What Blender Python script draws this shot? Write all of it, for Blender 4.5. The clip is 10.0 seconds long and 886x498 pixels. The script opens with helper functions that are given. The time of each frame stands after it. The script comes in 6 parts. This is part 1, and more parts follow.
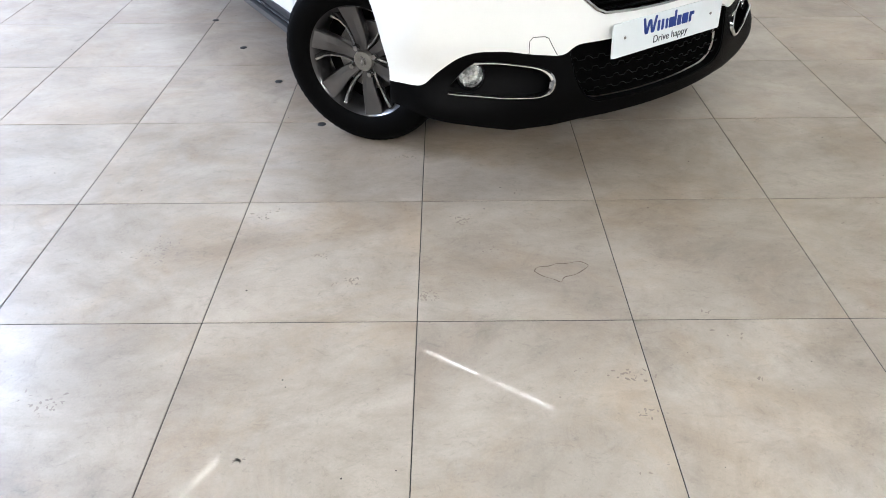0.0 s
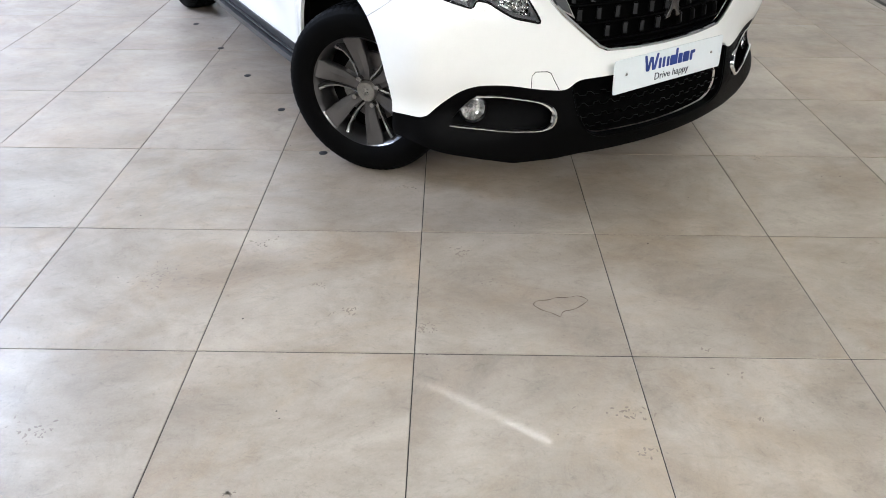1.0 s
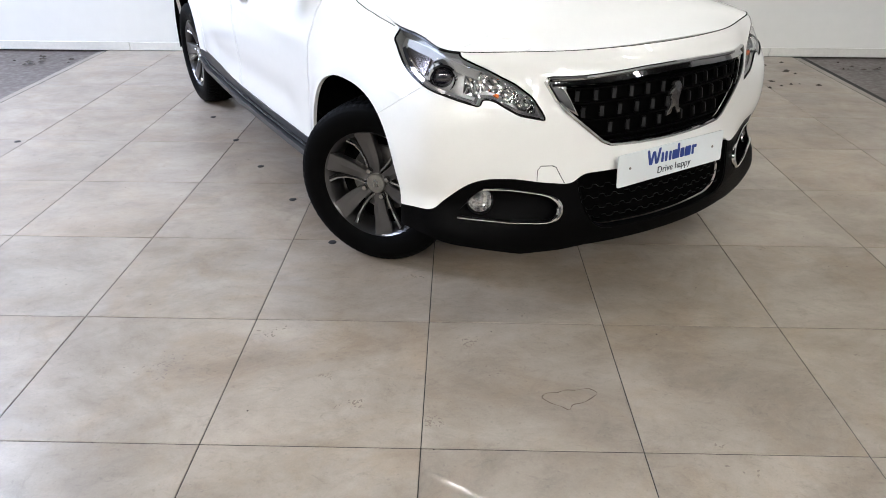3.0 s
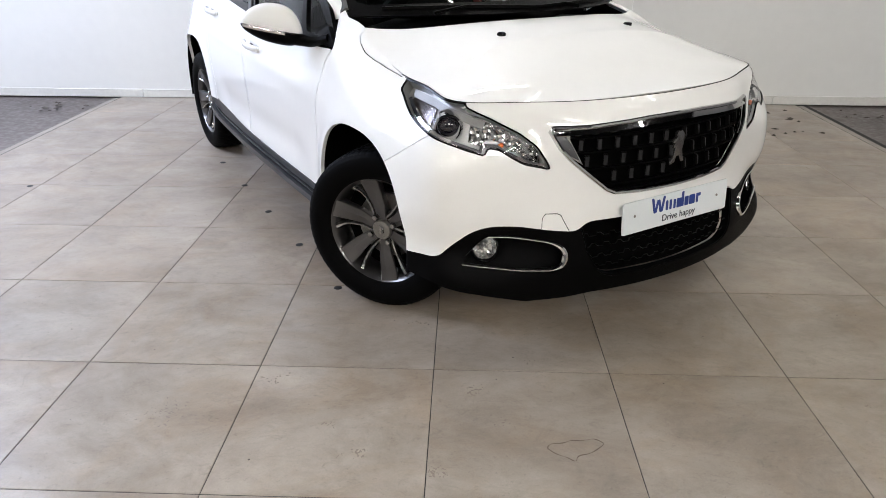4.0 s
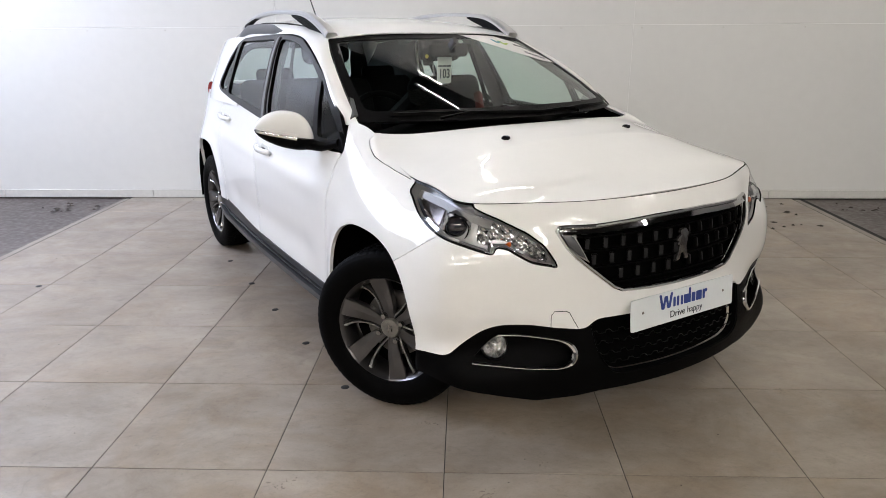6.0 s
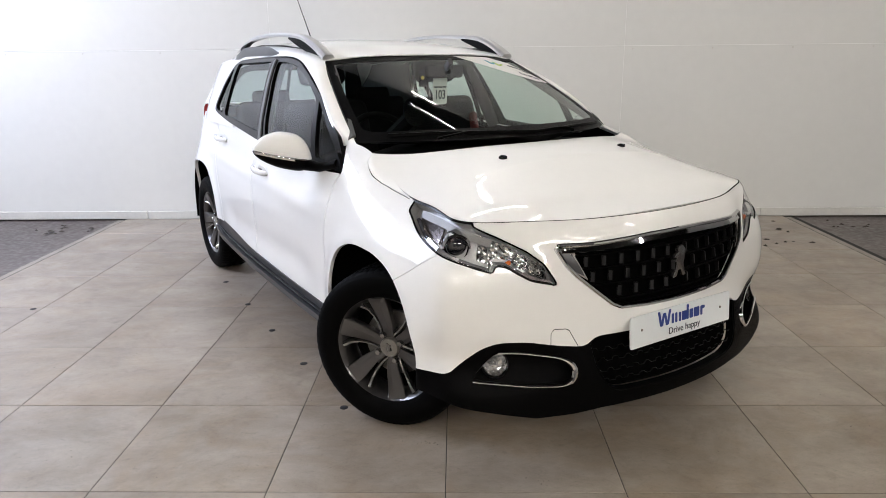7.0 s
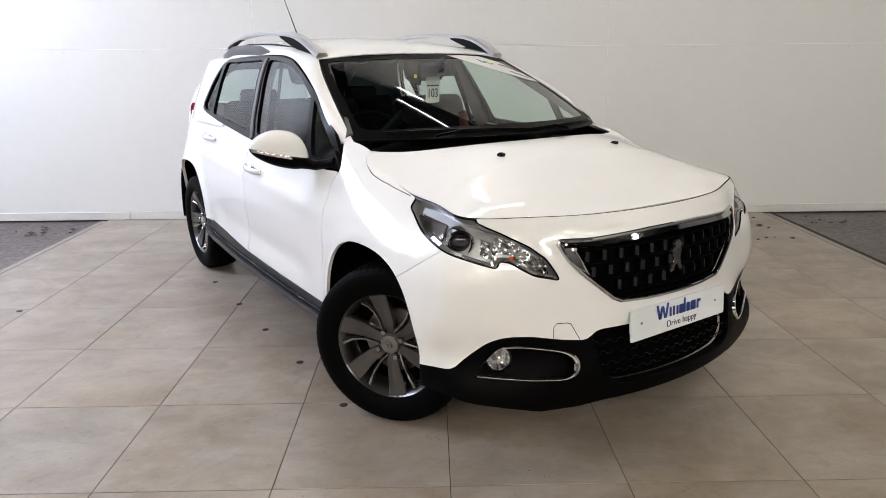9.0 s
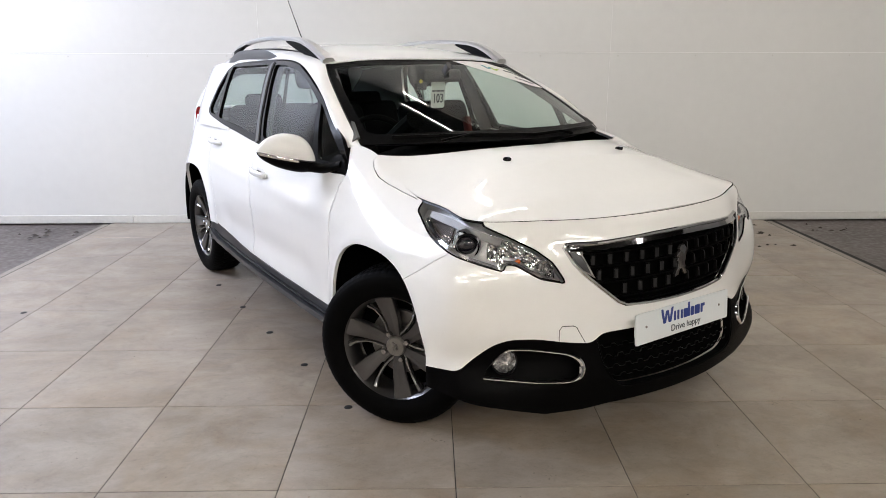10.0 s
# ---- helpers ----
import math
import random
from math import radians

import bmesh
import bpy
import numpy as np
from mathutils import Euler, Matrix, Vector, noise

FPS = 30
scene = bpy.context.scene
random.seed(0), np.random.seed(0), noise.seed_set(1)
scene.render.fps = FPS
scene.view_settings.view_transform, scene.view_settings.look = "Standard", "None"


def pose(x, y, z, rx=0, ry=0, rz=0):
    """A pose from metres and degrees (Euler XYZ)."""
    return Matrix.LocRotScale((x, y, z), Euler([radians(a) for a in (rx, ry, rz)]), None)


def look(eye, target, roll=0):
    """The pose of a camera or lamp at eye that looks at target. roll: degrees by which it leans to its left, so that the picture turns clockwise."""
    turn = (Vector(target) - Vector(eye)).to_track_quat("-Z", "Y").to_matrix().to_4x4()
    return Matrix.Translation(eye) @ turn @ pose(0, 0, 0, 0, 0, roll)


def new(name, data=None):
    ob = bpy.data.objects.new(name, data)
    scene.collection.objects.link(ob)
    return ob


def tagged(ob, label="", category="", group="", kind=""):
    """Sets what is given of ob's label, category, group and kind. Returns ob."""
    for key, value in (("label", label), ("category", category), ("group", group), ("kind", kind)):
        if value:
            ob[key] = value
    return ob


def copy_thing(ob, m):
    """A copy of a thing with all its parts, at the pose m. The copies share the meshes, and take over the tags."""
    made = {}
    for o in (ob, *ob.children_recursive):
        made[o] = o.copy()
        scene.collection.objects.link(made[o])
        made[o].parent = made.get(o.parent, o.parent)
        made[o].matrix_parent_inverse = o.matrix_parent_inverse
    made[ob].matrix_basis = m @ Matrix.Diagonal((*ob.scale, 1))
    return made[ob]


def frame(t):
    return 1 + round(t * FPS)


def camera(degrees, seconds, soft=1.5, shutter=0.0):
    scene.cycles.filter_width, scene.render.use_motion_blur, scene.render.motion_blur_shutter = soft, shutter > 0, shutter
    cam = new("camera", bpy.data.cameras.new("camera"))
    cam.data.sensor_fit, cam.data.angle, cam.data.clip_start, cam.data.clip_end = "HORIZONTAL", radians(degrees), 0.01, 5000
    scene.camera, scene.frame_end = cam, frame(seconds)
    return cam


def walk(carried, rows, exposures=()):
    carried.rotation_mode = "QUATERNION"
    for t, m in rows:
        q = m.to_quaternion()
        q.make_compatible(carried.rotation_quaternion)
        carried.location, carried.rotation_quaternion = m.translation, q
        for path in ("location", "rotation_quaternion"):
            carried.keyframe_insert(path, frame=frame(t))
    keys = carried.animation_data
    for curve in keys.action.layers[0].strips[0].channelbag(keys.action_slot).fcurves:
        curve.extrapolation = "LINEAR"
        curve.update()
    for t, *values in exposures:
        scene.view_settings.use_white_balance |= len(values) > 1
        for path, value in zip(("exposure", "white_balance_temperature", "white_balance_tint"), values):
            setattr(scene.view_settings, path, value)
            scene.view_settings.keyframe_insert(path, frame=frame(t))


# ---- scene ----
# ---- camera ----
cam = camera(65.6, 10.0, soft=0.5)
PATH = [
    (0, (0.084, -1.391, 1.328), (0.073, 0.192, 0.105), -0.7),
    (0.5, (0.083, -1.384, 1.326), (0.075, 0.219, 0.13), 0.0),
    (1, (0.08, -1.378, 1.328), (0.075, 0.255, 0.173), 0.6),
    (1.5, (0.079, -1.376, 1.333), (0.069, 0.284, 0.217), 0.8),
    (2, (0.083, -1.373, 1.341), (0.063, 0.318, 0.272), 0.4),
    (2.5, (0.079, -1.374, 1.346), (0.055, 0.353, 0.337), 0.3),
    (4, (0.087, -1.372, 1.365), (0.034, 0.444, 0.528), 0.3),
    (4.5, (0.078, -1.368, 1.371), (0.018, 0.472, 0.59), 0.1),
    (5, (0.078, -1.364, 1.38), (0.008, 0.502, 0.662), -0.2),
    (5.5, (0.063, -1.371, 1.385), (0.001, 0.52, 0.738), -0.1),
    (6, (0.062, -1.382, 1.389), (0.002, 0.53, 0.804), -0.3),
    (7.5, (0.016, -1.398, 1.39), (-0.004, 0.531, 0.864), -0.7),
    (8, (-0.009, -1.4, 1.387), (-0.01, 0.528, 0.857), -0.8),
    (8.5, (-0.032, -1.405, 1.387), (-0.016, 0.521, 0.848), -0.6),
    (9, (-0.05, -1.419, 1.385), (-0.02, 0.509, 0.854), -0.5),
    (9.5, (-0.063, -1.43, 1.38), (-0.03, 0.501, 0.859), -0.1),
    (10, (-0.077, -1.44, 1.377), (-0.044, 0.493, 0.865), -0.1),
]
walk(cam, [(t, look(e, g, r)) for t, e, g, r in PATH],
     exposures=[(0, .20, 5780, 8), (1, .07, 5820, 8), (2.5, -.12, 5960, 9), (4, -.36, 6130, 11), (5, -.66, 6270, 12), (5.5, -.72, 6330, 12), (6, -.60, 6350, 12), (7.5, -.54, 6380, 12), (10, -.53, 6450, 12)])

# ---- world, lights ----
world = bpy.data.worlds.new("world")
scene.world = world
world.use_nodes = True
_bg = world.node_tree.nodes["Background"]
_sky = world.node_tree.nodes.new("ShaderNodeTexSky")
_sky.sky_type, _sky.sun_disc, _sky.sun_elevation, _sky.sun_rotation = "NISHITA", False, radians(35), radians(200)
world.node_tree.links.new(_sky.outputs[0], _bg.inputs[0])
_bg.inputs[1].default_value = 0.12


def area_lamp(name, m, sx, sy, watts, colour):
    d = bpy.data.lights.new(name, "AREA")
    d.shape, d.size, d.size_y, d.energy, d.color = "RECTANGLE", sx, sy, watts, colour
    ob = new(name, d)
    ob.matrix_world = m
    return ob


# daylight through the wide shopfront opening beside the stand
area_lamp("window_daylight", look((-5.2, 2.8, 3.3), (-1.5, 2.6, 0)), 3.0, 2.4, 420, (0.74, 0.81, 1.0))

# ---- materials ----


def material(name, base=(.8, .8, .8), rough=.5, metal=0.0, coat=0.0, grain=0.0, grain_scale=60.0, bump=0.0, bump_scale=200.0, spec=.5, emit=None, rough_var=0.0):
    m = bpy.data.materials.new(name)
    m.use_nodes = True
    nt = m.node_tree
    b = nt.nodes["Principled BSDF"]
    b.inputs["Base Color"].default_value = (*base, 1)
    b.inputs["Roughness"].default_value = rough
    b.inputs["Metallic"].default_value = metal
    b.inputs["Coat Weight"].default_value = coat
    b.inputs["Coat Roughness"].default_value = .03
    b.inputs["Specular IOR Level"].default_value = spec
    if emit:
        b.inputs["Emission Color"].default_value = (*emit[:3], 1)
        b.inputs["Emission Strength"].default_value = emit[3]
    if grain or bump or rough_var:
        tc = nt.nodes.new("ShaderNodeTexCoord")
        n1 = nt.nodes.new("ShaderNodeTexNoise")
        n1.inputs["Scale"].default_value, n1.inputs["Detail"].default_value = grain_scale, 5
        nt.links.new(tc.outputs["Object"], n1.inputs["Vector"])
        if grain:
            n0 = nt.nodes.new("ShaderNodeTexNoise")
            n0.inputs["Scale"].default_value, n0.inputs["Detail"].default_value = grain_scale * .08, 4
            nt.links.new(tc.outputs["Object"], n0.inputs["Vector"])
            mx = nt.nodes.new("ShaderNodeMath")
            mx.operation = "ADD"
            nt.links.new(n1.outputs[0], mx.inputs[0])
            nt.links.new(n0.outputs[0], mx.inputs[1])
            rp = nt.nodes.new("ShaderNodeMapRange")
            rp.inputs[1].default_value, rp.inputs[2].default_value = .6, 1.4
            rp.inputs[3].default_value, rp.inputs[4].default_value = 1 - grain, 1 + grain
            nt.links.new(mx.outputs[0], rp.inputs[0])
            mul = nt.nodes.new("ShaderNodeVectorMath")
            mul.operation = "SCALE"
            mul.inputs[0].default_value = base
            nt.links.new(rp.outputs[0], mul.inputs["Scale"])
            nt.links.new(mul.outputs[0], b.inputs["Base Color"])
        if rough_var:
            rr = nt.nodes.new("ShaderNodeMapRange")
            rr.inputs[1].default_value, rr.inputs[2].default_value = .3, .7
            rr.inputs[3].default_value, rr.inputs[4].default_value = rough - rough_var, rough + rough_var
            nt.links.new(n1.outputs[0], rr.inputs[0])
            nt.links.new(rr.outputs[0], b.inputs["Roughness"])
        if bump:
            n2 = nt.nodes.new("ShaderNodeTexNoise")
            n2.inputs["Scale"].default_value = bump_scale
            nt.links.new(tc.outputs["Object"], n2.inputs["Vector"])
            bp = nt.nodes.new("ShaderNodeBump")
            bp.inputs["Strength"].default_value, bp.inputs["Distance"].default_value = bump, .002
            nt.links.new(n2.outputs[0], bp.inputs["Height"])
            nt.links.new(bp.outputs[0], b.inputs["Normal"])
    return m


def glass(name, tint, gloss_ior=1.5):
    m = bpy.data.materials.new(name)
    m.use_nodes = True
    nt = m.node_tree
    nt.nodes.clear()
    out = nt.nodes.new("ShaderNodeOutputMaterial")
    mix = nt.nodes.new("ShaderNodeMixShader")
    tr = nt.nodes.new("ShaderNodeBsdfTransparent")
    gl = nt.nodes.new("ShaderNodeBsdfGlossy")
    lw = nt.nodes.new("ShaderNodeLayerWeight")
    lw.inputs[0].default_value = .5
    pw = nt.nodes.new("ShaderNodeMath")
    pw.operation, pw.inputs[1].default_value = "POWER", 5.2
    nt.links.new(lw.outputs["Facing"], pw.inputs[0])
    fr = nt.nodes.new("ShaderNodeMapRange")
    fr.inputs[3].default_value, fr.inputs[4].default_value = ((gloss_ior - 1) / (gloss_ior + 1)) ** 2 * .9, 1.0
    nt.links.new(pw.outputs[0], fr.inputs[0])
    tr.inputs[0].default_value = (*tint, 1)
    gl.inputs["Roughness"].default_value = .0
    nt.links.new(fr.outputs[0], mix.inputs[0])
    nt.links.new(tr.outputs[0], mix.inputs[1])
    nt.links.new(gl.outputs[0], mix.inputs[2])
    nt.links.new(mix.outputs[0], out.inputs[0])
    return m


WHITE = material("white_car_paint", (.80, .80, .785), .38, coat=1.0, spec=.15, grain=.015, grain_scale=300)
BLACK = material("black_textured_plastic", (.0013, .0013, .0014), .42, spec=.035, grain=.15, grain_scale=500, bump=.25, bump_scale=900)
GLOSSB = material("gloss_black", (.003, .003, .0034), .16, spec=.13)
SILLM = material("dark_sill_plastic", (.016, .0165, .019), .32, spec=.4, grain=.08, grain_scale=300)
GREYTRIM = material("dark_grey_trim", (.055, .057, .06), .3, grain=.06, grain_scale=300)
RUBBER = material("tyre_rubber", (.0014, .0014, .0015), .6, spec=.04, grain=.3, grain_scale=120, bump=.2, bump_scale=600)
ALLOY = material("grey_alloy", (.16, .155, .155), .22, metal=.9, coat=.6, grain=.04, grain_scale=300)
ALLOYD = material("dark_lacquered_alloy", (.085, .082, .083), .30, metal=.85, coat=.8, grain=.05, grain_scale=300)
CHROME = material("chrome", (.78, .78, .78), .06, metal=1)
# chrome darkened in its colour to stand in for mirrored dark surroundings
DCHROME = material("smoky_chrome", (.58, .58, .58), .05, metal=1)
SATIN = material("satin_silver", (.55, .55, .55), .32, metal=.85, grain=.03, grain_scale=400)
STEEL = material("brake_steel", (.25, .24, .23), .45, metal=1, grain=.2, grain_scale=150)
# near-black that puts the shade of gaps and cavities into the colour
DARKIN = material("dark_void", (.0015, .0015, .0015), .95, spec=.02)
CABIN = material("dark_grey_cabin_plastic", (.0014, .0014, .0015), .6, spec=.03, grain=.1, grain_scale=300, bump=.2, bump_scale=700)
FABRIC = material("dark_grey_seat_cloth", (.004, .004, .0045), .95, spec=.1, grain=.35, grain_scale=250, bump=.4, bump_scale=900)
LINER = material("grey_headliner", (.075, .077, .074), .95, grain=.05, grain_scale=200)
SILVERB = material("silver_reflector", (.72, .72, .72), .18, metal=1)
HLGREY = material("headlamp_grey_bezel", (.42, .42, .42), .28, metal=.6, grain=.03)
HLSIDE = material("headlamp_smoky_mirror", (.20, .18, .18), .14, metal=.8)
HLDARK = material("headlamp_grey_trim", (.22, .22, .22), .36, metal=0.0, grain=.05)
ORANGE = material("amber_indicator", (.6, .12, .02), .2, coat=1)
REDL = material("red_tail_lens", (.35, .012, .012), .12, coat=1)
PLATEW = material("white_plate_acrylic", (.70, .74, .76), .22, grain=.02, grain_scale=150)
BLUEINK = material("blue_ink", (.012, .035, .20), .4)
DARKINK = material("dark_ink", (.03, .035, .05), .5)
CARDW = material("white_card", (.75, .75, .73), .6, grain=.02)
YELLOW = material("yellow_dot", (.7, .55, .05), .5)
TEAL = material("teal_ink", (.05, .28, .35), .5)
LIME = material("lime_ink", (.35, .5, .06), .5)
WINGLASS = glass("clear_tinted_glass", (.72, .85, .78))
SIDEGLASS = glass("side_window_glass", (.84, .93, .90), 1.6)
DARKGLASS = glass("tinted_rear_glass", (.45, .52, .49))
LENSGLASS = glass("headlamp_clear_lens", (.97, .97, .97), 1.3)
DOTGLASS = material("dark_projector_glass", (.01, .01, .015), .02, coat=1, spec=.8)


def tile_material():
    m = bpy.data.materials.new("beige_stone_tile")
    m.use_nodes = True
    nt = m.node_tree
    N, L = nt.nodes.new, nt.links.new
    b = nt.nodes["Principled BSDF"]
    geo, info = N("ShaderNodeNewGeometry"), N("ShaderNodeObjectInfo")
    # every tile takes its own piece of the stone
    off = N("ShaderNodeVectorMath")
    off.operation = "SCALE"
    off.inputs[0].default_value = (9.0, 5.0, 3.0)
    L(info.outputs["Random"], off.inputs["Scale"])
    add = N("ShaderNodeVectorMath")
    L(geo.outputs["Position"], add.inputs[0])
    L(off.outputs[0], add.inputs[1])

    grain_dir = N("ShaderNodeVectorMath")
    grain_dir.operation = "MULTIPLY"
    grain_dir.inputs[1].default_value = (.8, 1.3, 1.0)
    L(add.outputs[0], grain_dir.inputs[0])

    def noise_node(scale, detail, dist=0.0, rough=.55, src=geo.outputs["Position"]):
        n = N("ShaderNodeTexNoise")
        n.inputs["Scale"].default_value, n.inputs["Detail"].default_value, n.inputs["Distortion"].default_value = scale, detail, dist
        n.inputs["Roughness"].default_value = rough
        L(src, n.inputs["Vector"])
        return n.outputs[0]

    def span(v, a, b_, c, d):
        r = N("ShaderNodeMapRange")
        for k, q in enumerate((a, b_, c, d)):
            r.inputs[k + 1].default_value = q
        L(v, r.inputs[0])
        return r.outputs[0]

    def times(*vs):
        out = vs[0]
        for v in vs[1:]:
            q = N("ShaderNodeMath")
            q.operation = "MULTIPLY"
            L(out, q.inputs[0])
            L(v, q.inputs[1])
            out = q.outputs[0]
        return out
    cloud = noise_node(2.2, 7, .5, .66, grain_dir.outputs[0])
    vein = noise_node(7.0, 8, 1.2, .7, grain_dir.outputs[0])
    ramp = N("ShaderNodeValToRGB")
    ramp.color_ramp.elements[0].position, ramp.color_ramp.elements[0].color = .32, (.203, .168, .133, 1)
    ramp.color_ramp.elements[1].position, ramp.color_ramp.elements[1].color = .68, (.345, .302, .257, 1)
    L(cloud, ramp.inputs[0])
    fac = times(span(vein, .35, .68, .93, 1.06),
                span(noise_node(2.4, 9, 1.6, .74), .53, .72, 1.0, .82),
                span(noise_node(9, 8, .8, .75), .58, .74, 1.0, .80),
                span(noise_node(60, 3), .64, .72, 1.0, .84),
                span(noise_node(20, 7, 1.5, .8, grain_dir.outputs[0]), .55, .70, 1.0, .78),
                span(noise_node(3.6, 10, 2.6, .8), .30, .48, .84, 1.0),
                span(noise_node(150, 3), .3, .7, .96, 1.04),
                span(noise_node(420, 2), .3, .7, .97, 1.03),
                span(info.outputs["Random"], 0, 1, .96, 1.04))
    sc = N("ShaderNodeVectorMath")
    sc.operation = "SCALE"
    L(ramp.outputs[0], sc.inputs[0])
    L(fac, sc.inputs["Scale"])
    # brownish patches worn into the pale stone
    warm = N("ShaderNodeMix")
    warm.data_type, warm.blend_type = "RGBA", "MULTIPLY"
    warm.inputs["B"].default_value = (.97, .89, .79, 1)
    L(span(noise_node(1.7, 8, 1.2, .68, add.outputs[0]), .46, .66, 0, .85), warm.inputs["Factor"])
    L(sc.outputs[0], warm.inputs["A"])
    L(warm.outputs["Result"], b.inputs["Base Color"])
    L(span(noise_node(4, 6, .6, .7), .3, .7, .28, .42), b.inputs["Roughness"])
    b.inputs["Specular IOR Level"].default_value = .5
    b.inputs["Coat Roughness"].default_value = .010
    L(span(noise_node(14, 8, 1.0, .8, grain_dir.outputs[0]), .42, .62, .0, .16), b.inputs["Coat Weight"])
    bp = N("ShaderNodeBump")
    bp.inputs["Strength"].default_value, bp.inputs["Distance"].default_value = .03, .002
    L(noise_node(55, 5, 0, .6), bp.inputs["Height"])
    L(bp.outputs[0], b.inputs["Normal"])
    return m


TILE = tile_material()
WALLJOINT = material("white_wall_joint", (.86, .86, .85), .7, grain=.05)
GROUT = material("dark_grout", (.012, .011, .010), .8, grain=.2, grain_scale=80)
CONCRETE = material("dark_grey_painted_concrete", (.078, .062, .057), .42, grain=.35, grain_scale=26, bump=.1, bump_scale=60, rough_var=.12)
WALLP = material("off_white_wall_panel", (.70, .70, .68), .38, grain=.025, grain_scale=12, bump=.03, bump_scale=30)
WALLB = material("plain_grey_white_wall", (.32, .32, .31), .7, grain=.04, grain_scale=10)
WALLD = material("plain_dark_grey_wall", (.05, .05, .052), .7, grain=.1, grain_scale=10)
CEIL = material("dark_corrugated_ceiling", (.003, .003, .0033), .7, grain=.15, grain_scale=20)
EDGE = material("worn_edge_strip", (.26, .235, .20), .5, grain=.25, grain_scale=50)
RIBM = material("bright_alloy_rib", (.30, .298, .295), .20, metal=.95, coat=.5)
TRIMW = material("white_skirting", (.62, .61, .58), .45, grain=.08, grain_scale=40)
DEBRIS = material("dried_dirt", (.05, .042, .034), .9, grain=.3, grain_scale=200)
TUBE = material("lamp_tube", (.9, .9, .9), .4, emit=(1.0, .935, .83, 135.0))
# second tube with its emission set lower, for the short strip and rear rows
TUBEFAR = material("dusty_lamp_tube", (.9, .9, .9), .4, emit=(1.0, .935, .83, 120.0))
LAMPBODY = material("lamp_housing", (.5, .5, .5), .5)

# ---- mesh helpers ----


def mesh_of(name, V, F, mat, normals=None, smooth=True):
    me = bpy.data.meshes.new(name)
    me.from_pydata([tuple(map(float, v)) for v in V], [], [tuple(map(int, f)) for f in F])
    me.materials.append(mat)
    me.polygons.foreach_set("use_smooth", [smooth] * len(me.polygons))
    if normals is not None:
        me.normals_split_custom_set_from_vertices([tuple(map(float, n)) for n in normals])
    me.update()
    return me


def put(name, me, parent=None, label=""):
    ob = new(name, me)
    if parent:
        ob.parent = parent
    if label:
        ob["label"] = label
    return ob


def part(name, bm, mat, parent, label="", smooth=True, angle=35):
    bmesh.ops.recalc_face_normals(bm, faces=bm.faces)
    me = bpy.data.meshes.new(name)
    if smooth:
        for f in bm.faces:
            f.smooth = True
        for e in bm.edges:
            e.smooth = e.calc_face_angle(0) < radians(angle)
    bm.to_mesh(me)
    bm.free()
    me.materials.append(mat)
    return put(name, me, parent, label)


def mirror_mesh(me):
    m2 = me.copy()
    n = np.zeros(len(me.loops) * 3)
    me.corner_normals.foreach_get("vector", n)
    n = n.reshape(-1, 3) * (1, -1, 1)
    co = np.zeros(len(me.vertices) * 3)
    m2.vertices.foreach_get("co", co)
    co = co.reshape(-1, 3) * (1, -1, 1)
    faces, loops = [], []
    for p in me.polygons:
        ids = list(p.loop_indices)[::-1]
        faces.append([me.loops[i].vertex_index for i in ids])
        loops += [tuple(n[i]) for i in ids]
    m3 = bpy.data.meshes.new(me.name)
    m3.from_pydata([tuple(c) for c in co], [], faces)
    for mt in me.materials:
        m3.materials.append(mt)
    m3.polygons.foreach_set("use_smooth", [p.use_smooth for p in me.polygons])
    m3.normals_split_custom_set(loops)
    m3.update()
    bpy.data.meshes.remove(m2)
    return m3


def box_bm(sx, sy, sz, at=(0, 0, 0), bevel=0.0, seg=2):
    bm = bmesh.new()
    bmesh.ops.create_cube(bm, size=1, matrix=Matrix.Translation(at) @ Matrix.Diagonal((sx, sy, sz, 1)))
    if bevel:
        bmesh.ops.bevel(bm, geom=bm.edges[:], offset=bevel, segments=seg, affect="EDGES", profile=.5)
    return bm


def lathe_bm(profile, n=48, axis="Y", closed=False):
    """Turns (radius, along) pairs round an axis."""
    bm = bmesh.new()
    rings = []
    for i in range(n):
        a = 2 * math.pi * i / n
        ring = []
        for r, h in profile:
            c, s = r * math.cos(a), r * math.sin(a)
            ring.append(bm.verts.new({"Y": (c, h, s), "Z": (c, s, h), "X": (h, c, s)}[axis]))
        rings.append(ring)
    m = len(profile)
    for i in range(n):
        a, b = rings[i], rings[(i + 1) % n]
        for j in range(m if closed else m - 1):
            k = (j + 1) % m
            bm.faces.new((a[j], a[k], b[k], b[j]))
    bmesh.ops.remove_doubles(bm, verts=bm.verts, dist=1e-6)
    return bm


def sweep_bm(path, section, up=(0, 0, 1), cap=True, scale=None, closed=False):
    """Draws a section of (side, up) pairs along a path."""
    bm = bmesh.new()
    P = [Vector(p) for p in path]
    rings = []
    n = len(P)
    for i, p in enumerate(P):
        if closed:
            d = (P[(i + 1) % n] - P[i - 1]).normalized()
        else:
            d = (P[min(i + 1, n - 1)] - P[max(i - 1, 0)]).normalized()
        side = d.cross(Vector(up if not callable(up) else up(p))).normalized()
        u = side.cross(d).normalized()
        k = scale[i] if scale else 1
        rings.append([bm.verts.new(p + side * (a * k) + u * (b * k)) for a, b in section])
    m = len(section)
    for i in range(n if closed else n - 1):
        a, b = rings[i], rings[(i + 1) % n]
        for j in range(m):
            bm.faces.new((a[j], a[(j + 1) % m], b[(j + 1) % m], b[j]))
    if cap and not closed:
        bm.faces.new(rings[0])
        bm.faces.new(rings[-1][::-1])
    return bm


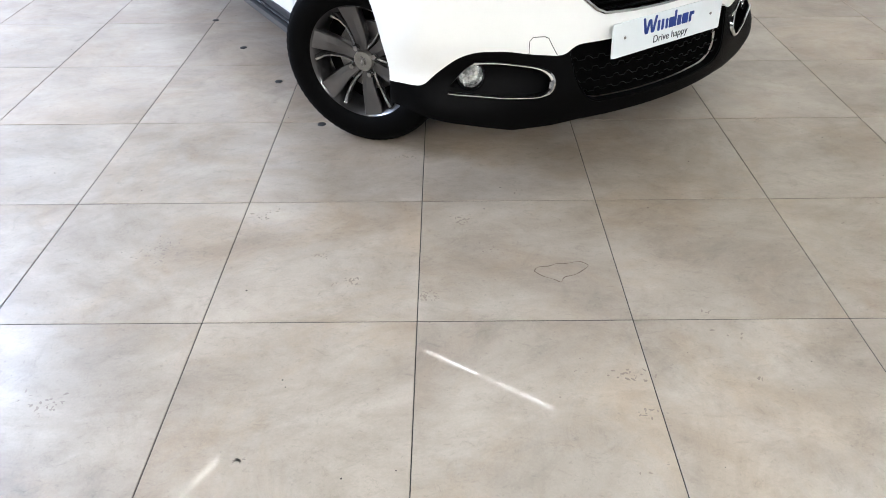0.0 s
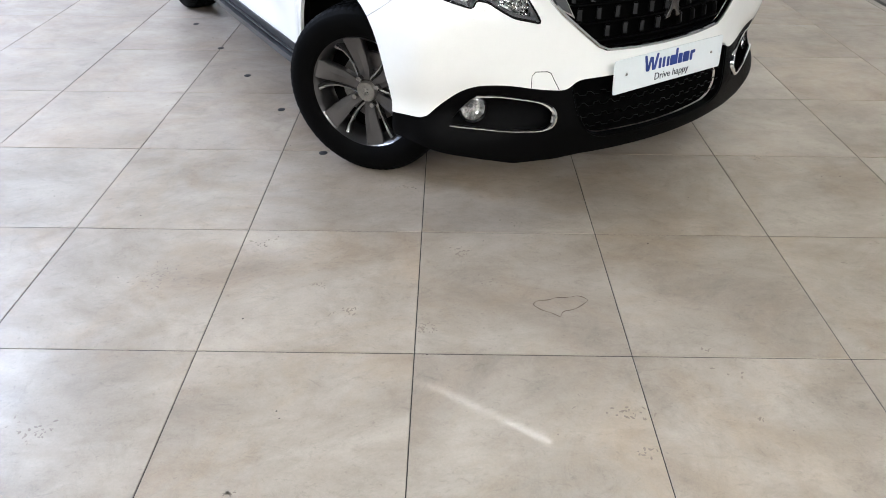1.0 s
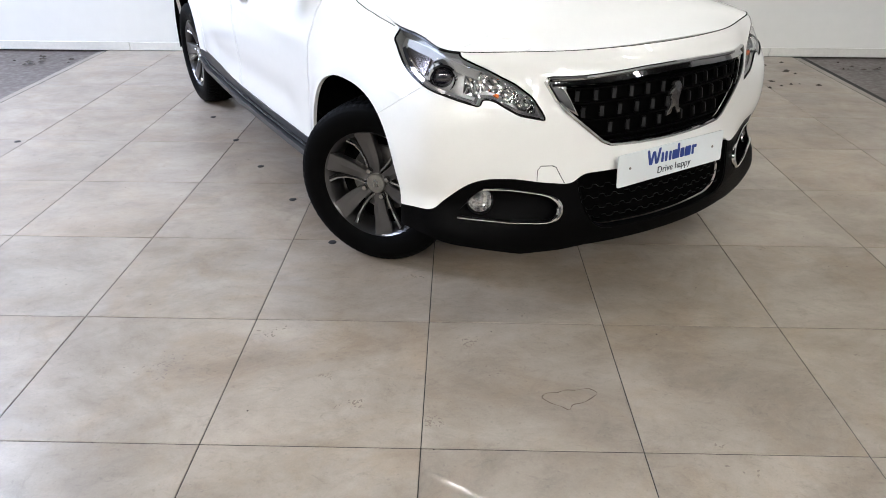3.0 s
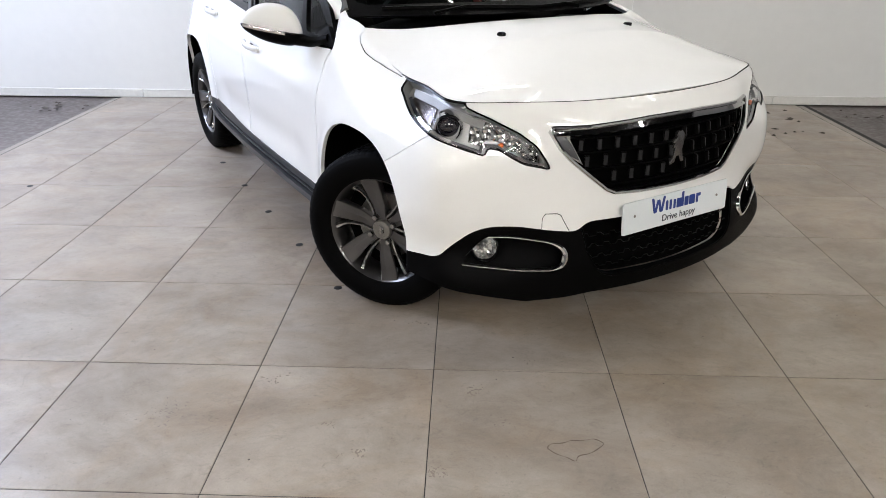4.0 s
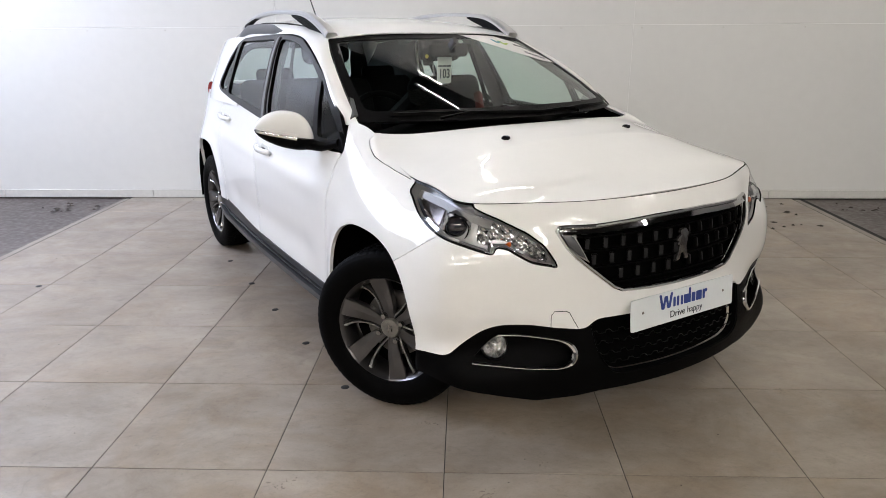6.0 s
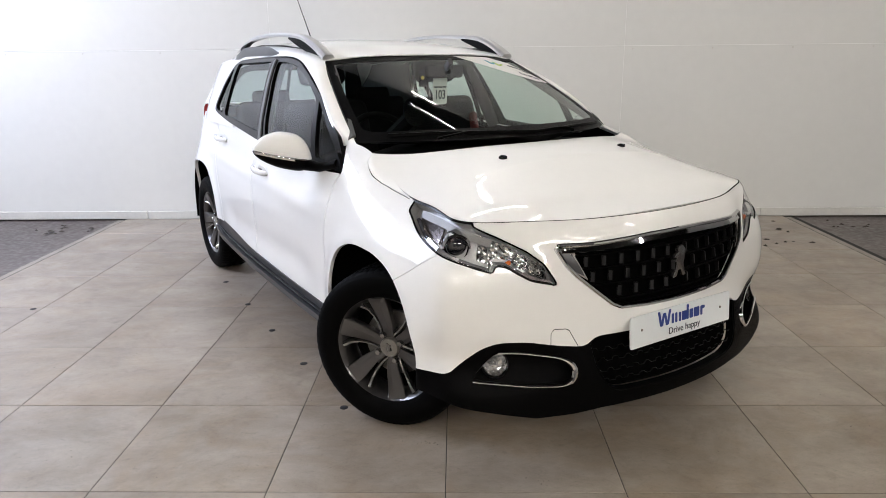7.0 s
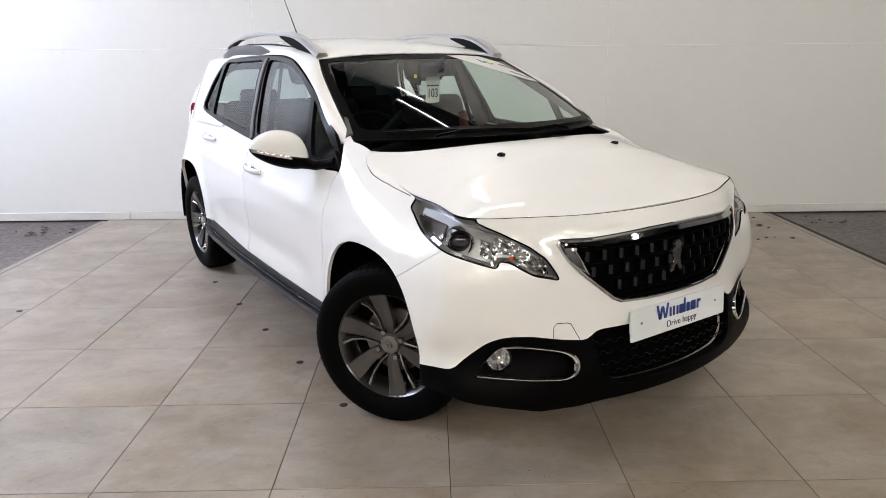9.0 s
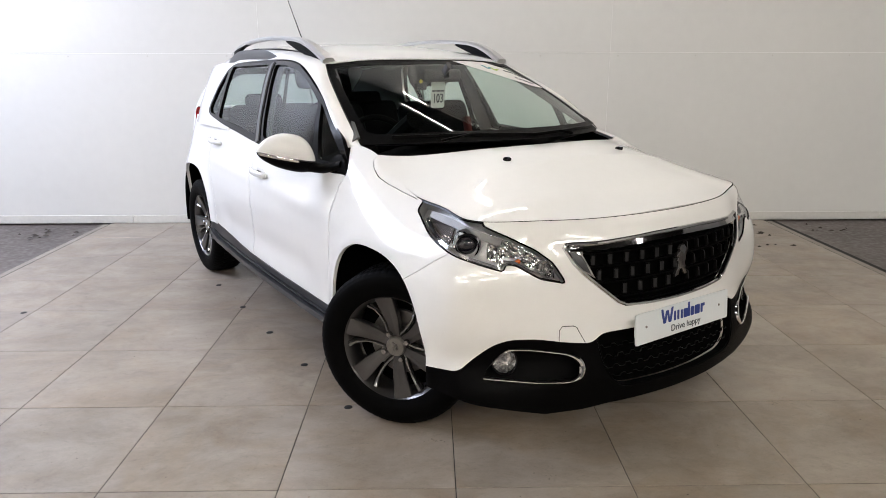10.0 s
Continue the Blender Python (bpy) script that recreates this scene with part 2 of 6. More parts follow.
def oval(w, h, n=10):
    return [(w / 2 * math.cos(2 * math.pi * i / n), h / 2 * math.sin(2 * math.pi * i / n)) for i in range(n)]


def round_poly(pts, r, n=4):
    """A polygon with its corners rounded by about r."""
    out = []
    m = len(pts)
    for i in range(m):
        a, b, c = (np.array(pts[(i + k) % m], float) for k in (-1, 0, 1))
        la, lc = np.linalg.norm(a - b), np.linalg.norm(c - b)
        p, q = b + (a - b) * min(.45, r / la), b + (c - b) * min(.45, r / lc)
        for t in np.linspace(0, 1, n):
            out.append(tuple((1 - t) ** 2 * p + 2 * t * (1 - t) * b + t * t * q))
    return out


def slab_bm(poly, depth, place, bevel=0.0):
    """A flat outline of (a, b) pairs, thickened to depth and laid by place(a, b, c)."""
    bm = bmesh.new()
    lo = [bm.verts.new((a, b, 0)) for a, b in poly]
    f = bm.faces.new(lo)
    ex = bmesh.ops.extrude_face_region(bm, geom=[f])
    for v in ex["geom"]:
        if isinstance(v, bmesh.types.BMVert):
            v.co.z = depth
    if bevel:
        tops = [e for e in bm.edges if all(abs(v.co.z - depth) < 1e-7 for v in e.verts)]
        bmesh.ops.bevel(bm, geom=tops, offset=bevel, segments=2, affect="EDGES", profile=.5)
    for v in bm.verts:
        v.co = Vector(place(*v.co))
    return bm


def join_bm(*bms):
    out = bmesh.new()
    for b in bms:
        me = bpy.data.meshes.new("tmp")
        b.to_mesh(me)
        out.from_mesh(me)
        bpy.data.meshes.remove(me)
        b.free()
    return out


def poly_dist(px, py, poly):
    """Signed distance to a closed outline, positive inside."""
    px, py = np.asarray(px, float), np.asarray(py, float)
    best = np.full(px.shape, 1e9)
    inside = np.zeros(px.shape, bool)
    n = len(poly)
    for i in range(n):
        (ax, ay), (bx, by) = poly[i], poly[(i + 1) % n]
        dx, dy = bx - ax, by - ay
        t = np.clip(((px - ax) * dx + (py - ay) * dy) / (dx * dx + dy * dy + 1e-12), 0, 1)
        best = np.minimum(best, np.hypot(px - ax - t * dx, py - ay - t * dy))
        if dy != 0:
            inside ^= ((ay > py) != (by > py)) & (px < (bx - ax) * (py - ay) / dy + ax)
    return np.where(inside, best, -best)


def trim(D, F, f):
    """Keeps the side of a mesh where f > 0. D: one row of numbers a vertex; F: faces; f: a value a vertex."""
    D, f = np.asarray(D, float), np.asarray(f, float)
    rows, cache, out = [D], {}, []
    count = len(D)
    for face in F:
        v = f[list(face)]
        if (v > 0).all():
            out.append(tuple(face))
        elif (v > 0).any():
            poly = []
            m = len(face)
            for i in range(m):
                a, b = face[i], face[(i + 1) % m]
                if f[a] > 0:
                    poly.append(a)
                if (f[a] > 0) != (f[b] > 0):
                    key = (min(a, b), max(a, b))
                    if key not in cache:
                        t = f[key[0]] / (f[key[0]] - f[key[1]])
                        t = min(max(t, .0), 1.0)
                        rows.append((D[key[0]] * (1 - t) + D[key[1]] * t)[None])
                        cache[key] = count
                        count += 1
                    poly.append(cache[key])
            if len(poly) >= 3:
                out.append(tuple(poly))
    D = np.concatenate(rows)
    used = sorted({i for p in out for i in p})
    back = {j: i for i, j in enumerate(used)}
    return D[used], [tuple(back[i] for i in p) for p in out]


def grid(P, Q=None):
    """Rows for trim from a grid of places P (n, m, 3) with further numbers Q (n, m, k): place, normal, rest."""
    du, dv = np.gradient(P, axis=0), np.gradient(P, axis=1)
    N = np.cross(du, dv)
    N /= np.linalg.norm(N, axis=-1, keepdims=True) + 1e-12
    n, m = P.shape[:2]
    parts_ = [P, N] + ([Q] if Q is not None else [])
    D = np.concatenate(parts_, -1).reshape(n * m, -1)
    i = np.arange(n * m).reshape(n, m)
    F = np.stack([i[:-1, :-1], i[1:, :-1], i[1:, 1:], i[:-1, 1:]], -1).reshape(-1, 4)
    return D, [tuple(f) for f in F]


def panel(name, D, F, mat, thick=.014, out=0.0):
    """A skin with its rim turned in by thick. Columns 0-2 place, 3-5 outward normal."""
    P, N = D[:, :3] + D[:, 3:6] * out, D[:, 3:6]
    N = N / (np.linalg.norm(N, axis=1, keepdims=True) + 1e-9)
    seen = {}
    for f in F:
        for i in range(len(f)):
            a, b = f[i], f[(i + 1) % len(f)]
            if (b, a) in seen:
                del seen[(b, a)]
            else:
                seen[(a, b)] = 1
    V, NN, FF = list(P), list(N), list(F)
    # the rim: a small rounding, then the return
    idx = {}
    for a, b in seen:
        for v in (a, b):
            if v not in idx:
                idx[v] = len(V)
                V += [P[v], P[v] - N[v] * thick]
                NN += [N[v], N[v]]
    for a, b in seen:
        side = np.cross(P[b] - P[a], N[a])
        for v in (a, b):
            for k in (0, 1):
                NN[idx[v] + k] = NN[idx[v] + k] * .2 + side / (np.linalg.norm(side) + 1e-12)
        FF.append((idx[b], idx[a], idx[a] + 1, idx[b] + 1))
    NN = np.array(NN)
    NN /= np.linalg.norm(NN, axis=1, keepdims=True) + 1e-9
    return mesh_of(name, V, FF, mat, NN)


def both(name, me, parent, label="", mirrored=True):
    a = put(name, me, parent, label)
    if mirrored:
        return a, put(name, mirror_mesh(me), parent, label)
    return a, None

# ---- the room ----
# plain walls, floor and ceiling that close the place
def setting(name, bm, mat, label, parent=None):
    ob = part(name, bm, mat, parent, label, smooth=False)
    return tagged(ob, label, kind="structure")


WALL_Y = 4.765
floor = setting("floor", box_bm(18, 16, .2, (0, -1.2, -.112)), CONCRETE, "dark grey painted concrete floor with scuffs and dust")
setting("wall_behind", box_bm(18, .2, 5.0, (0, -9.0, 2.4)), WALLD, "plain dark grey wall closing the showroom")
setting("wall_east", box_bm(.2, 16, 5.0, (9.0, -1.2, 2.4)), WALLB, "plain pale wall closing the showroom")
wl = join_bm(box_bm(.2, 10.4, 5.0, (-6.1, -4.0, 2.4)), box_bm(.2, 1.4, 5.0, (-6.1, 5.1, 2.4)), box_bm(.2, 3.2, .2, (-6.1, 2.8, 4.8)), box_bm(.2, 3.2, 1.2, (-6.1, 2.8, .5)))
setting("wall_west", wl, WALLB, "pale wall with a wide daylight opening")
setting("wall_north_core", box_bm(18, .2, 5.0, (0, WALL_Y + .13, 2.4)), WALLB, "wall behind the white display panels")
# corrugated dark roof deck
bm = bmesh.new()
_sec = []
for i in range(150):
    y0 = -9.2 + i * .1
    _sec += [(y0, 4.75), (y0 + .03, 4.75), (y0 + .05, 4.81), (y0 + .08, 4.81)]
_a = [bm.verts.new((-9, y, z)) for y, z in _sec]
_b = [bm.verts.new((9, y, z)) for y, z in _sec]
for i in range(len(_sec) - 1):
    bm.faces.new((_a[i], _a[i + 1], _b[i + 1], _b[i]))
setting("ceiling", bm, CEIL, "dark corrugated metal roof deck")

# display wall: large white panels with fine joints
wall = setting("wall_north", box_bm(14.0, .02, 4.75, (0, WALL_Y + .0125, 2.375)), WALLJOINT, "backing of the white panelled display wall")
_xs = [-7.0, -4.605, -1.555, 1.490, 4.54, 7.0]
for i in range(len(_xs) - 1):
    for z0, z1 in ((.075, 1.492), (1.496, 2.9), (2.904, 4.75)):
        w = _xs[i + 1] - _xs[i] - .003
        part("panel", box_bm(w, .014, z1 - z0, ((_xs[i] + _xs[i + 1]) / 2, WALL_Y + .006, (z0 + z1) / 2), .0015, 1), WALLP, wall, smooth=False)
for i in range(10):
    x0 = -7.0 + 1.4 * i
    ob = part("skirting_board", box_bm(1.396, .016, .072, (x0 + .7, WALL_Y - .004, .036), .003, 1), TRIMW, wall, smooth=False)
# small screw heads along the joints
for x in np.arange(-6.6, 6.8, .68):
    for z in (1.47,):
        part("screw_head", lathe_bm([(0, -.003), (.006, -.003), (.008, 0)], 8), TRIMW, wall).location = (x, WALL_Y - .001, z)

# ---- the car: surfaces ----
def pch(x, pts):
    """A smooth curve through a few (x, y) pairs."""
    xs = np.array([p[0] for p in pts], float)
    ys = np.array([p[1] for p in pts], float)
    h, d = np.diff(xs), np.diff(ys) / np.diff(xs)
    m = np.zeros(len(xs))
    for i in range(1, len(xs) - 1):
        if d[i - 1] * d[i] > 0:
            w1, w2 = 2 * h[i] + h[i - 1], h[i] + 2 * h[i - 1]
            m[i] = (w1 + w2) / (w1 / d[i - 1] + w2 / d[i])
    m[0], m[-1] = d[0], d[-1]
    x = np.clip(np.asarray(x, float), xs[0], xs[-1])
    i = np.clip(np.searchsorted(xs, x) - 1, 0, len(xs) - 2)
    t = (x - xs[i]) / h[i]
    return ((1 + 2 * t) * (1 - t) ** 2 * ys[i] + t * (1 - t) ** 2 * h[i] * m[i]
            + t * t * (3 - 2 * t) * ys[i + 1] + t * t * (t - 1) * h[i] * m[i + 1])


def sstep(a, b, x):
    t = np.clip((x - a) / (b - a), 0, 1)
    return t * t * (3 - 2 * t)


NOSE = [(.16, .67), (.20, .742), (.26, .77), (.33, .772), (.42, .752), (.52, .730), (.62, .722), (.72, .715),
        (.80, .70), (.85, .68), (.885, .65), (.95, .58), (1.05, .5)]
SIDE = [(.16, .79), (.22, .838), (.30, .858), (.42, .866), (.55, .868), (.66, .868), (.74, .862), (.80, .850), (.86, .830), (.93, .81), (1.02, .786), (1.1, .77)]
TAIL = [(.16, .55), (.3, .70), (.5, .76), (.7, .76), (.9, .73), (1.1, .68)]
TOP = [(-3.4, 1.06), (-2.6, 1.07), (-2.2, 1.06), (-1.4, 1.0), (-.85, .982), (-.62, 1.01), (-.46, 1.068), (-.33, 1.054), (-.22, 1.027), (-.1, .978), (.11, .917), (.3, .903), (.42, .887), (.55, .882), (.8, .882)]
XC, XR = .2, -2.5


TAPER = .045
BOW = .35
EX = .45


def bow(y):
    return BOW * y ** 2 / (1 + .42 * (y / .62) ** 4)


_t = np.linspace(0, 1, 4001)
ARC_A = math.pi / 2 * _t ** 3 / (_t ** 3 + (1 - _t) ** 3)
_y = .868 * np.sin(ARC_A) ** EX
_x = XC + (.72 - bow(_y) - XC) * np.maximum(np.cos(ARC_A), 0) ** EX
ARC_S = np.concatenate([[0], np.cumsum(np.hypot(np.diff(_x), np.diff(_y)))])
FRONT = float(ARC_S[-1])
ARC_S = ARC_S / FRONT


def shell(s, k):
    """The lower body, right half: s runs 0..1 from the nose's middle round the front corner, 1..2 along the flank, 2..3 round the tail; k 0..1 up."""
    s, k = np.asarray(s, float), np.asarray(k, float)
    a = np.interp(np.clip(s, 0, 1), ARC_S, ARC_A)
    b = np.clip(s - 2, 0, 1) * math.pi / 2
    ex = EX
    def plan(z):
        fy = pch(z, SIDE) * np.where(s <= 1, np.sin(a) ** ex, np.where(s <= 2, 1, np.maximum(np.cos(b), 0) ** .7))
        fx = XC + (pch(z, NOSE) - bow(fy) - XC) * np.maximum(np.cos(a), 0) ** ex
        fx = np.where(s > 1, XC + (XR - XC) * np.clip(s - 1, 0, 1), fx)
        fx = np.where(s > 2, XR - pch(z, TAIL) * np.sin(b) ** .7, fx)
        return fx, fy * (1 - TAPER * sstep(-1.3, -2.6, fx))
    x, y = plan(.7 + 0 * s)
    for _ in range(3):
        zt = pch(x, TOP)
        z = .17 + (zt - .17) * k
        x, y = plan(z)
    tuck = (.010 + .040 * np.exp(-((z - .82) / .11) ** 2)) * sstep(.10, .42, x) * sstep(.30, .68, y)
    # the bumper's corner is drawn in round the fog lamp
    drawn = np.exp(-((z - .42) / .085) ** 2) * sstep(.24, .46, x)
    x = x - .045 * drawn * sstep(.40, .72, y)
    y = y - .012 * drawn * sstep(.45, .68, y)
    x, y = x - .7 * tuck, y - .7 * tuck
    roll = np.clip((z - (zt - .17)) / .17, 0, 1.1) ** 2.2
    y = y - roll * (.090 * sstep(-.75, -.25, x) * sstep(.62, .2, x)) * np.minimum(1, y / .5)
    return x, -y, z


ARCH_N, WHEEL_R, AXLE2 = 2.6, .320, -2.575
ARCH = {.01: (.348, .412), AXLE2: (.388, .434)}


def arch(x, z, xc):
    """1 on the wheel opening's edge, less inside."""
    a, b = ARCH[xc]
    return ((np.abs(x - xc) / a) ** ARCH_N + (np.maximum(z - .318, 0) / b) ** ARCH_N) ** (1 / ARCH_N)


def u_of(s):
    s = np.asarray(s, float)
    return np.where(s <= 1, s * FRONT, FRONT + (s - 1) * (XC - XR))


def body_grid(s0, s1, ns, k0=0.0, k1=1.0, nk=60):
    K, Sg = np.meshgrid(np.linspace(k0, k1, nk), np.linspace(s0, s1, ns), indexing="ij")
    x, y, z = shell(Sg, K)
    # flares round the wheel openings and a soft hollow along the doors
    for xc in (.01, AXLE2):
        r = arch(x, z, xc)
        y = y - .012 * np.exp(-((r - 1.0) / .13) ** 2) * (np.abs(y) > .7)
    hol = np.exp(-((z - .50) / .07) ** 2) * sstep(-2.0, -1.75, x) * sstep(-.45, -.7, x)
    y = y + .012 * hol
    crease = np.exp(-((z - (.80 - .03 * (x + 1))) / .035) ** 2) * sstep(-2.6, -2.3, x) * sstep(-.3, -.6, x)
    y = y - .006 * crease
    P = np.stack([x, y, z], -1)
    return grid(P, np.stack([u_of(Sg), K], -1))


car = new("car")
car.matrix_world = pose(.422, 1.513, 0, 0, 0, -56.76)
tagged(car, "white compact SUV parked on beige tiles, front wheels steered", "car")

GAP = .0022
HEAD = round_poly([(1.245, .95), (.82, .95), (.82, .875), (.721, .840), (.611, .794), (.548, .755), (.508, .705), (.497, .684), (.587, .703), (.639, .729), (.679, .751),
                   (.717, .757), (.720, .735), (.746, .742), (.824, .764), (.898, .781), (.98, .803), (1.046, .825), (1.156, .866), (1.21, .885)], .012, 3)
BLACKTOP = round_poly([(1.4, .372), (1.006, .383), (.866, .392), (.822, .432), (.752, .490), (.695, .506), (.6, .50), (.51, .483), (.40, .470), (.36, .50), (-.5, .50), (-.5, -.5), (1.4, -.5)], .03, 4)
GRILLE = [(-.3, .821), (0, .821), (.13, .820), (.213, .816), (.377, .809), (.497, .809), (.503, .797), (.466, .747), (.43, .712), (.377, .670), (.292, .602), (.26, .588), (.15, .582), (0, .580), (-.3, .580)]
FOG = round_poly([(.795, .384), (.705, .466), (.65, .470), (.496, .443), (.452, .424), (.440, .40), (.446, .366), (.485, .346), (.632, .360)], .025, 4)
LGRILLE = round_poly([(-.4, .52), (.385, .52), (.379, .473), (.365, .384), (.335, .328), (.288, .305), (.1, .300), (-.4, .298)], .03, 4)
LIP = [(-.5, .250), (.36, .250), (.46, .240), (.60, .240), (.66, .256), (.76, .280), (.92, .305), (1.4, .325), (1.4, 2), (-.5, 2)]


def U(D):
    return D[:, 6]


# bonnet, front bumper, wings
D0, F0 = body_grid(0, 1.02, 150, .04, 1, 74)
D, F = trim(D0, F0, -poly_dist(U(D0), D0[:, 2], HEAD) - GAP)
D, F = trim(D, F, -poly_dist(U(D), D[:, 2], BLACKTOP))
D, F = trim(D, F, -poly_dist(U(D), D[:, 2], GRILLE))
# bumper lies in front of and under the seam to the wing
SEAMP = [(-1, 2), (.82, 2), (.82, .90), (.924, .782), (1.011, .732), (1.135, .661), (1.4, .53), (1.4, -1), (-1, -1)]
Db, Fb = trim(D, F, poly_dist(U(D), D[:, 2], SEAMP) - GAP / 2)
Db, Fb = trim(Db, Fb, arch(Db[:, 0], Db[:, 2], .01) - 1)
me = panel("bumper", Db, Fb, WHITE)
both("front_bumper", me, car, "glossy white painted front bumper skin")
Dw0, Fw0 = body_grid(.62, 1.32, 150, .04, 1, 80)
Dw, Fw = trim(Dw0, Fw0, -poly_dist(U(Dw0), Dw0[:, 2], HEAD) - GAP)
Dw, Fw = trim(Dw, Fw, -poly_dist(U(Dw), Dw[:, 2], SEAMP) - GAP / 2)
Dw, Fw = trim(Dw, Fw, arch(Dw[:, 0], Dw[:, 2], .01) - 1)
WINGEND = [(2, -1), (-.395, -1), (-.385, .36), (-.372, .62), (-.375, .80), (-.36, .90), (-.335, .950), (-.345, .972), (-.464, 1.098), (-.60, 1.19), (-.60, 1.3), (2, 1.3)]
Dw, Fw = trim(Dw, Fw, poly_dist(Dw[:, 0], Dw[:, 2], WINGEND) - GAP / 2)
Dw, Fw = trim(Dw, Fw, Dw[:, 2] - .372)
# the bonnet's rear corner turns down over the wing
SHUT = [(.12, .912), (.054, .921), (.008, .928), (-.038, .938), (-.073, .944), (-.11, .953), (-.14, .961), (-.165, .972), (-.197, .988), (-.221, 1.003), (-.235, 1.012), (-.237, 1.022)]
BON = SHUT + [(-.237, 1.2), (.12, 1.2)]
Dw, Fw = trim(Dw, Fw, -poly_dist(Dw[:, 0], Dw[:, 2], BON) - .0016)
both("front_wing", panel("wing", Dw, Fw, WHITE), car, "glossy white front wing")
# black lower bumper
D, F = trim(D0, F0, poly_dist(U(D0), D0[:, 2], BLACKTOP) - .001)
D, F = trim(D, F, -poly_dist(U(D), D[:, 2], FOG))
D, F = trim(D, F, -poly_dist(U(D), D[:, 2], LGRILLE))
D, F = trim(D, F, poly_dist(U(D), D[:, 2], LIP))
D, F = trim(D, F, arch(D[:, 0], D[:, 2], .01) - 1)
me = panel("lower", D, F, BLACK, .03, -.002)
both("lower_bumper", me, car, "black textured plastic lower bumper")
# doors, sills and rear quarter
Ds, Fs = body_grid(1.1, 2.0, 190, .03, 1, 76)
SILLTOP = [(9, -1), (-9, -1), (-9, .445), (-2.1, .445), (-1.95, .436), (-1.4, .400), (-.9, .386), (-.3, .382), (9, .38)]
Dd, Fd = trim(Ds, Fs, -poly_dist(Ds[:, 0], Ds[:, 2], SILLTOP))
DOOR1 = [(-.388, -1), (-.376, .62), (-.379, .80), (-.364, .90), (-.340, .950), (-.36, .951), (-.45, .947), (-.9, .967), (-1.39, .990), (-1.45, .999), (-1.395, .95), (-1.40, .88), (-1.35, .74), (-1.318, .62), (-1.345, .47), (-1.36, .36), (-1.37, -1)]
DOOR2 = [(-1.374, -1), (-1.364, .36), (-1.349, .47), (-1.322, .62), (-1.354, .74), (-1.404, .88), (-1.399, .95), (-1.40, .991), (-2.0, 1.048), (-2.255, 1.082), (-2.31, 1.09), (-2.30, 1.05), (-2.28, .95), (-2.22, .83), (-2.13, .70), (-2.07, .55), (-2.05, -1)]
for nm, poly in (("front_door", DOOR1), ("rear_door", DOOR2)):
    D, F = trim(Dd, Fd, poly_dist(Dd[:, 0], Dd[:, 2], poly) - GAP / 2)
    D, F = trim(D, F, arch(D[:, 0], D[:, 2], AXLE2) - 1.02)
    pair_ = both(nm, panel(nm, D, F, WHITE, .02), car, "glossy white car door, shut")
    if nm == "front_door":
        fdoor = pair_
    else:
        rdoor = pair_
Dq0, Fq0 = body_grid(1.6, 3.0, 240, .03, 1, 76)
QPOLY = [(-4, -1), (-2.054, -1), (-2.074, .55), (-2.134, .70), (-2.224, .83), (-2.284, .95), (-2.304, 1.05), (-2.36, 1.3), (-4, 1.3)]
D, F = trim(Dq0, Fq0, poly_dist(Dq0[:, 0], Dq0[:, 2], QPOLY))
D, F = trim(D, F, arch(D[:, 0], D[:, 2], AXLE2) - 1)
D, F = trim(D, F, D[:, 2] - .43)
both("rear_quarter", panel("quarter", D, F, WHITE, .02), car, "glossy white rear quarter panel")
D, F = trim(Dq0, Fq0, .432 - Dq0[:, 2])
D, F = trim(D, F, D[:, 2] - .35)
D, F = trim(D, F, AXLE2 - .1 - D[:, 0])
D, F = trim(D, F, arch(D[:, 0], D[:, 2], AXLE2) - 1)
both("rear_lower_bumper", panel("rlb", D, F, BLACK, .02), car, "black textured plastic rear bumper base")
D, F = trim(Ds, Fs, poly_dist(Ds[:, 0], Ds[:, 2], SILLTOP) - .001)
D, F = trim(D, F, D[:, 2] - .296 - .022 * sstep(-.5, -2.1, D[:, 0]))
D, F = trim(D, F, arch(D[:, 0], D[:, 2], .01) - 1)
D, F = trim(D, F, arch(D[:, 0], D[:, 2], AXLE2) - 1)
D[:, 1] -= .018 * np.exp(-((D[:, 2] - .315) / .018) ** 2) - .003 + .008 * np.exp(-((D[:, 2] - .39) / .012) ** 2)
sills = both("sill_cladding", panel("sill", D, F, SILLM, .03), car, "dark grey plastic sill cladding")
for sgn, par in ((-1, sills[0]), (1, sills[1])):
    lip = [(x, sgn * (.868 - .004 * abs(x + 1.2)) * (1 - TAPER * float(sstep(-1.3, -2.6, x))), .322 + .022 * float(sstep(-.5, -2.1, x)) + .05 * float(sstep(-2.0, -2.25, x))) for x in np.linspace(-.372, -2.16, 26)]
    part("sill_lip", sweep_bm(lip, [(-.03, -.014), (.013, -.014), (.016, -.008), (.016, .006), (.010, .011), (-.03, .012)] if sgn < 0 else [(.03, -.014), (-.013, -.014), (-.016, -.008), (-.016, .006), (-.010, .011), (.03, .012)]), SILLM, par, "lower lip of the sill")
    part("sill_groove", sweep_bm([(x, y - sgn * .004, z + .019) for x, y, z in lip], oval(.03, .007, 8)), GLOSSB, par, "black groove")

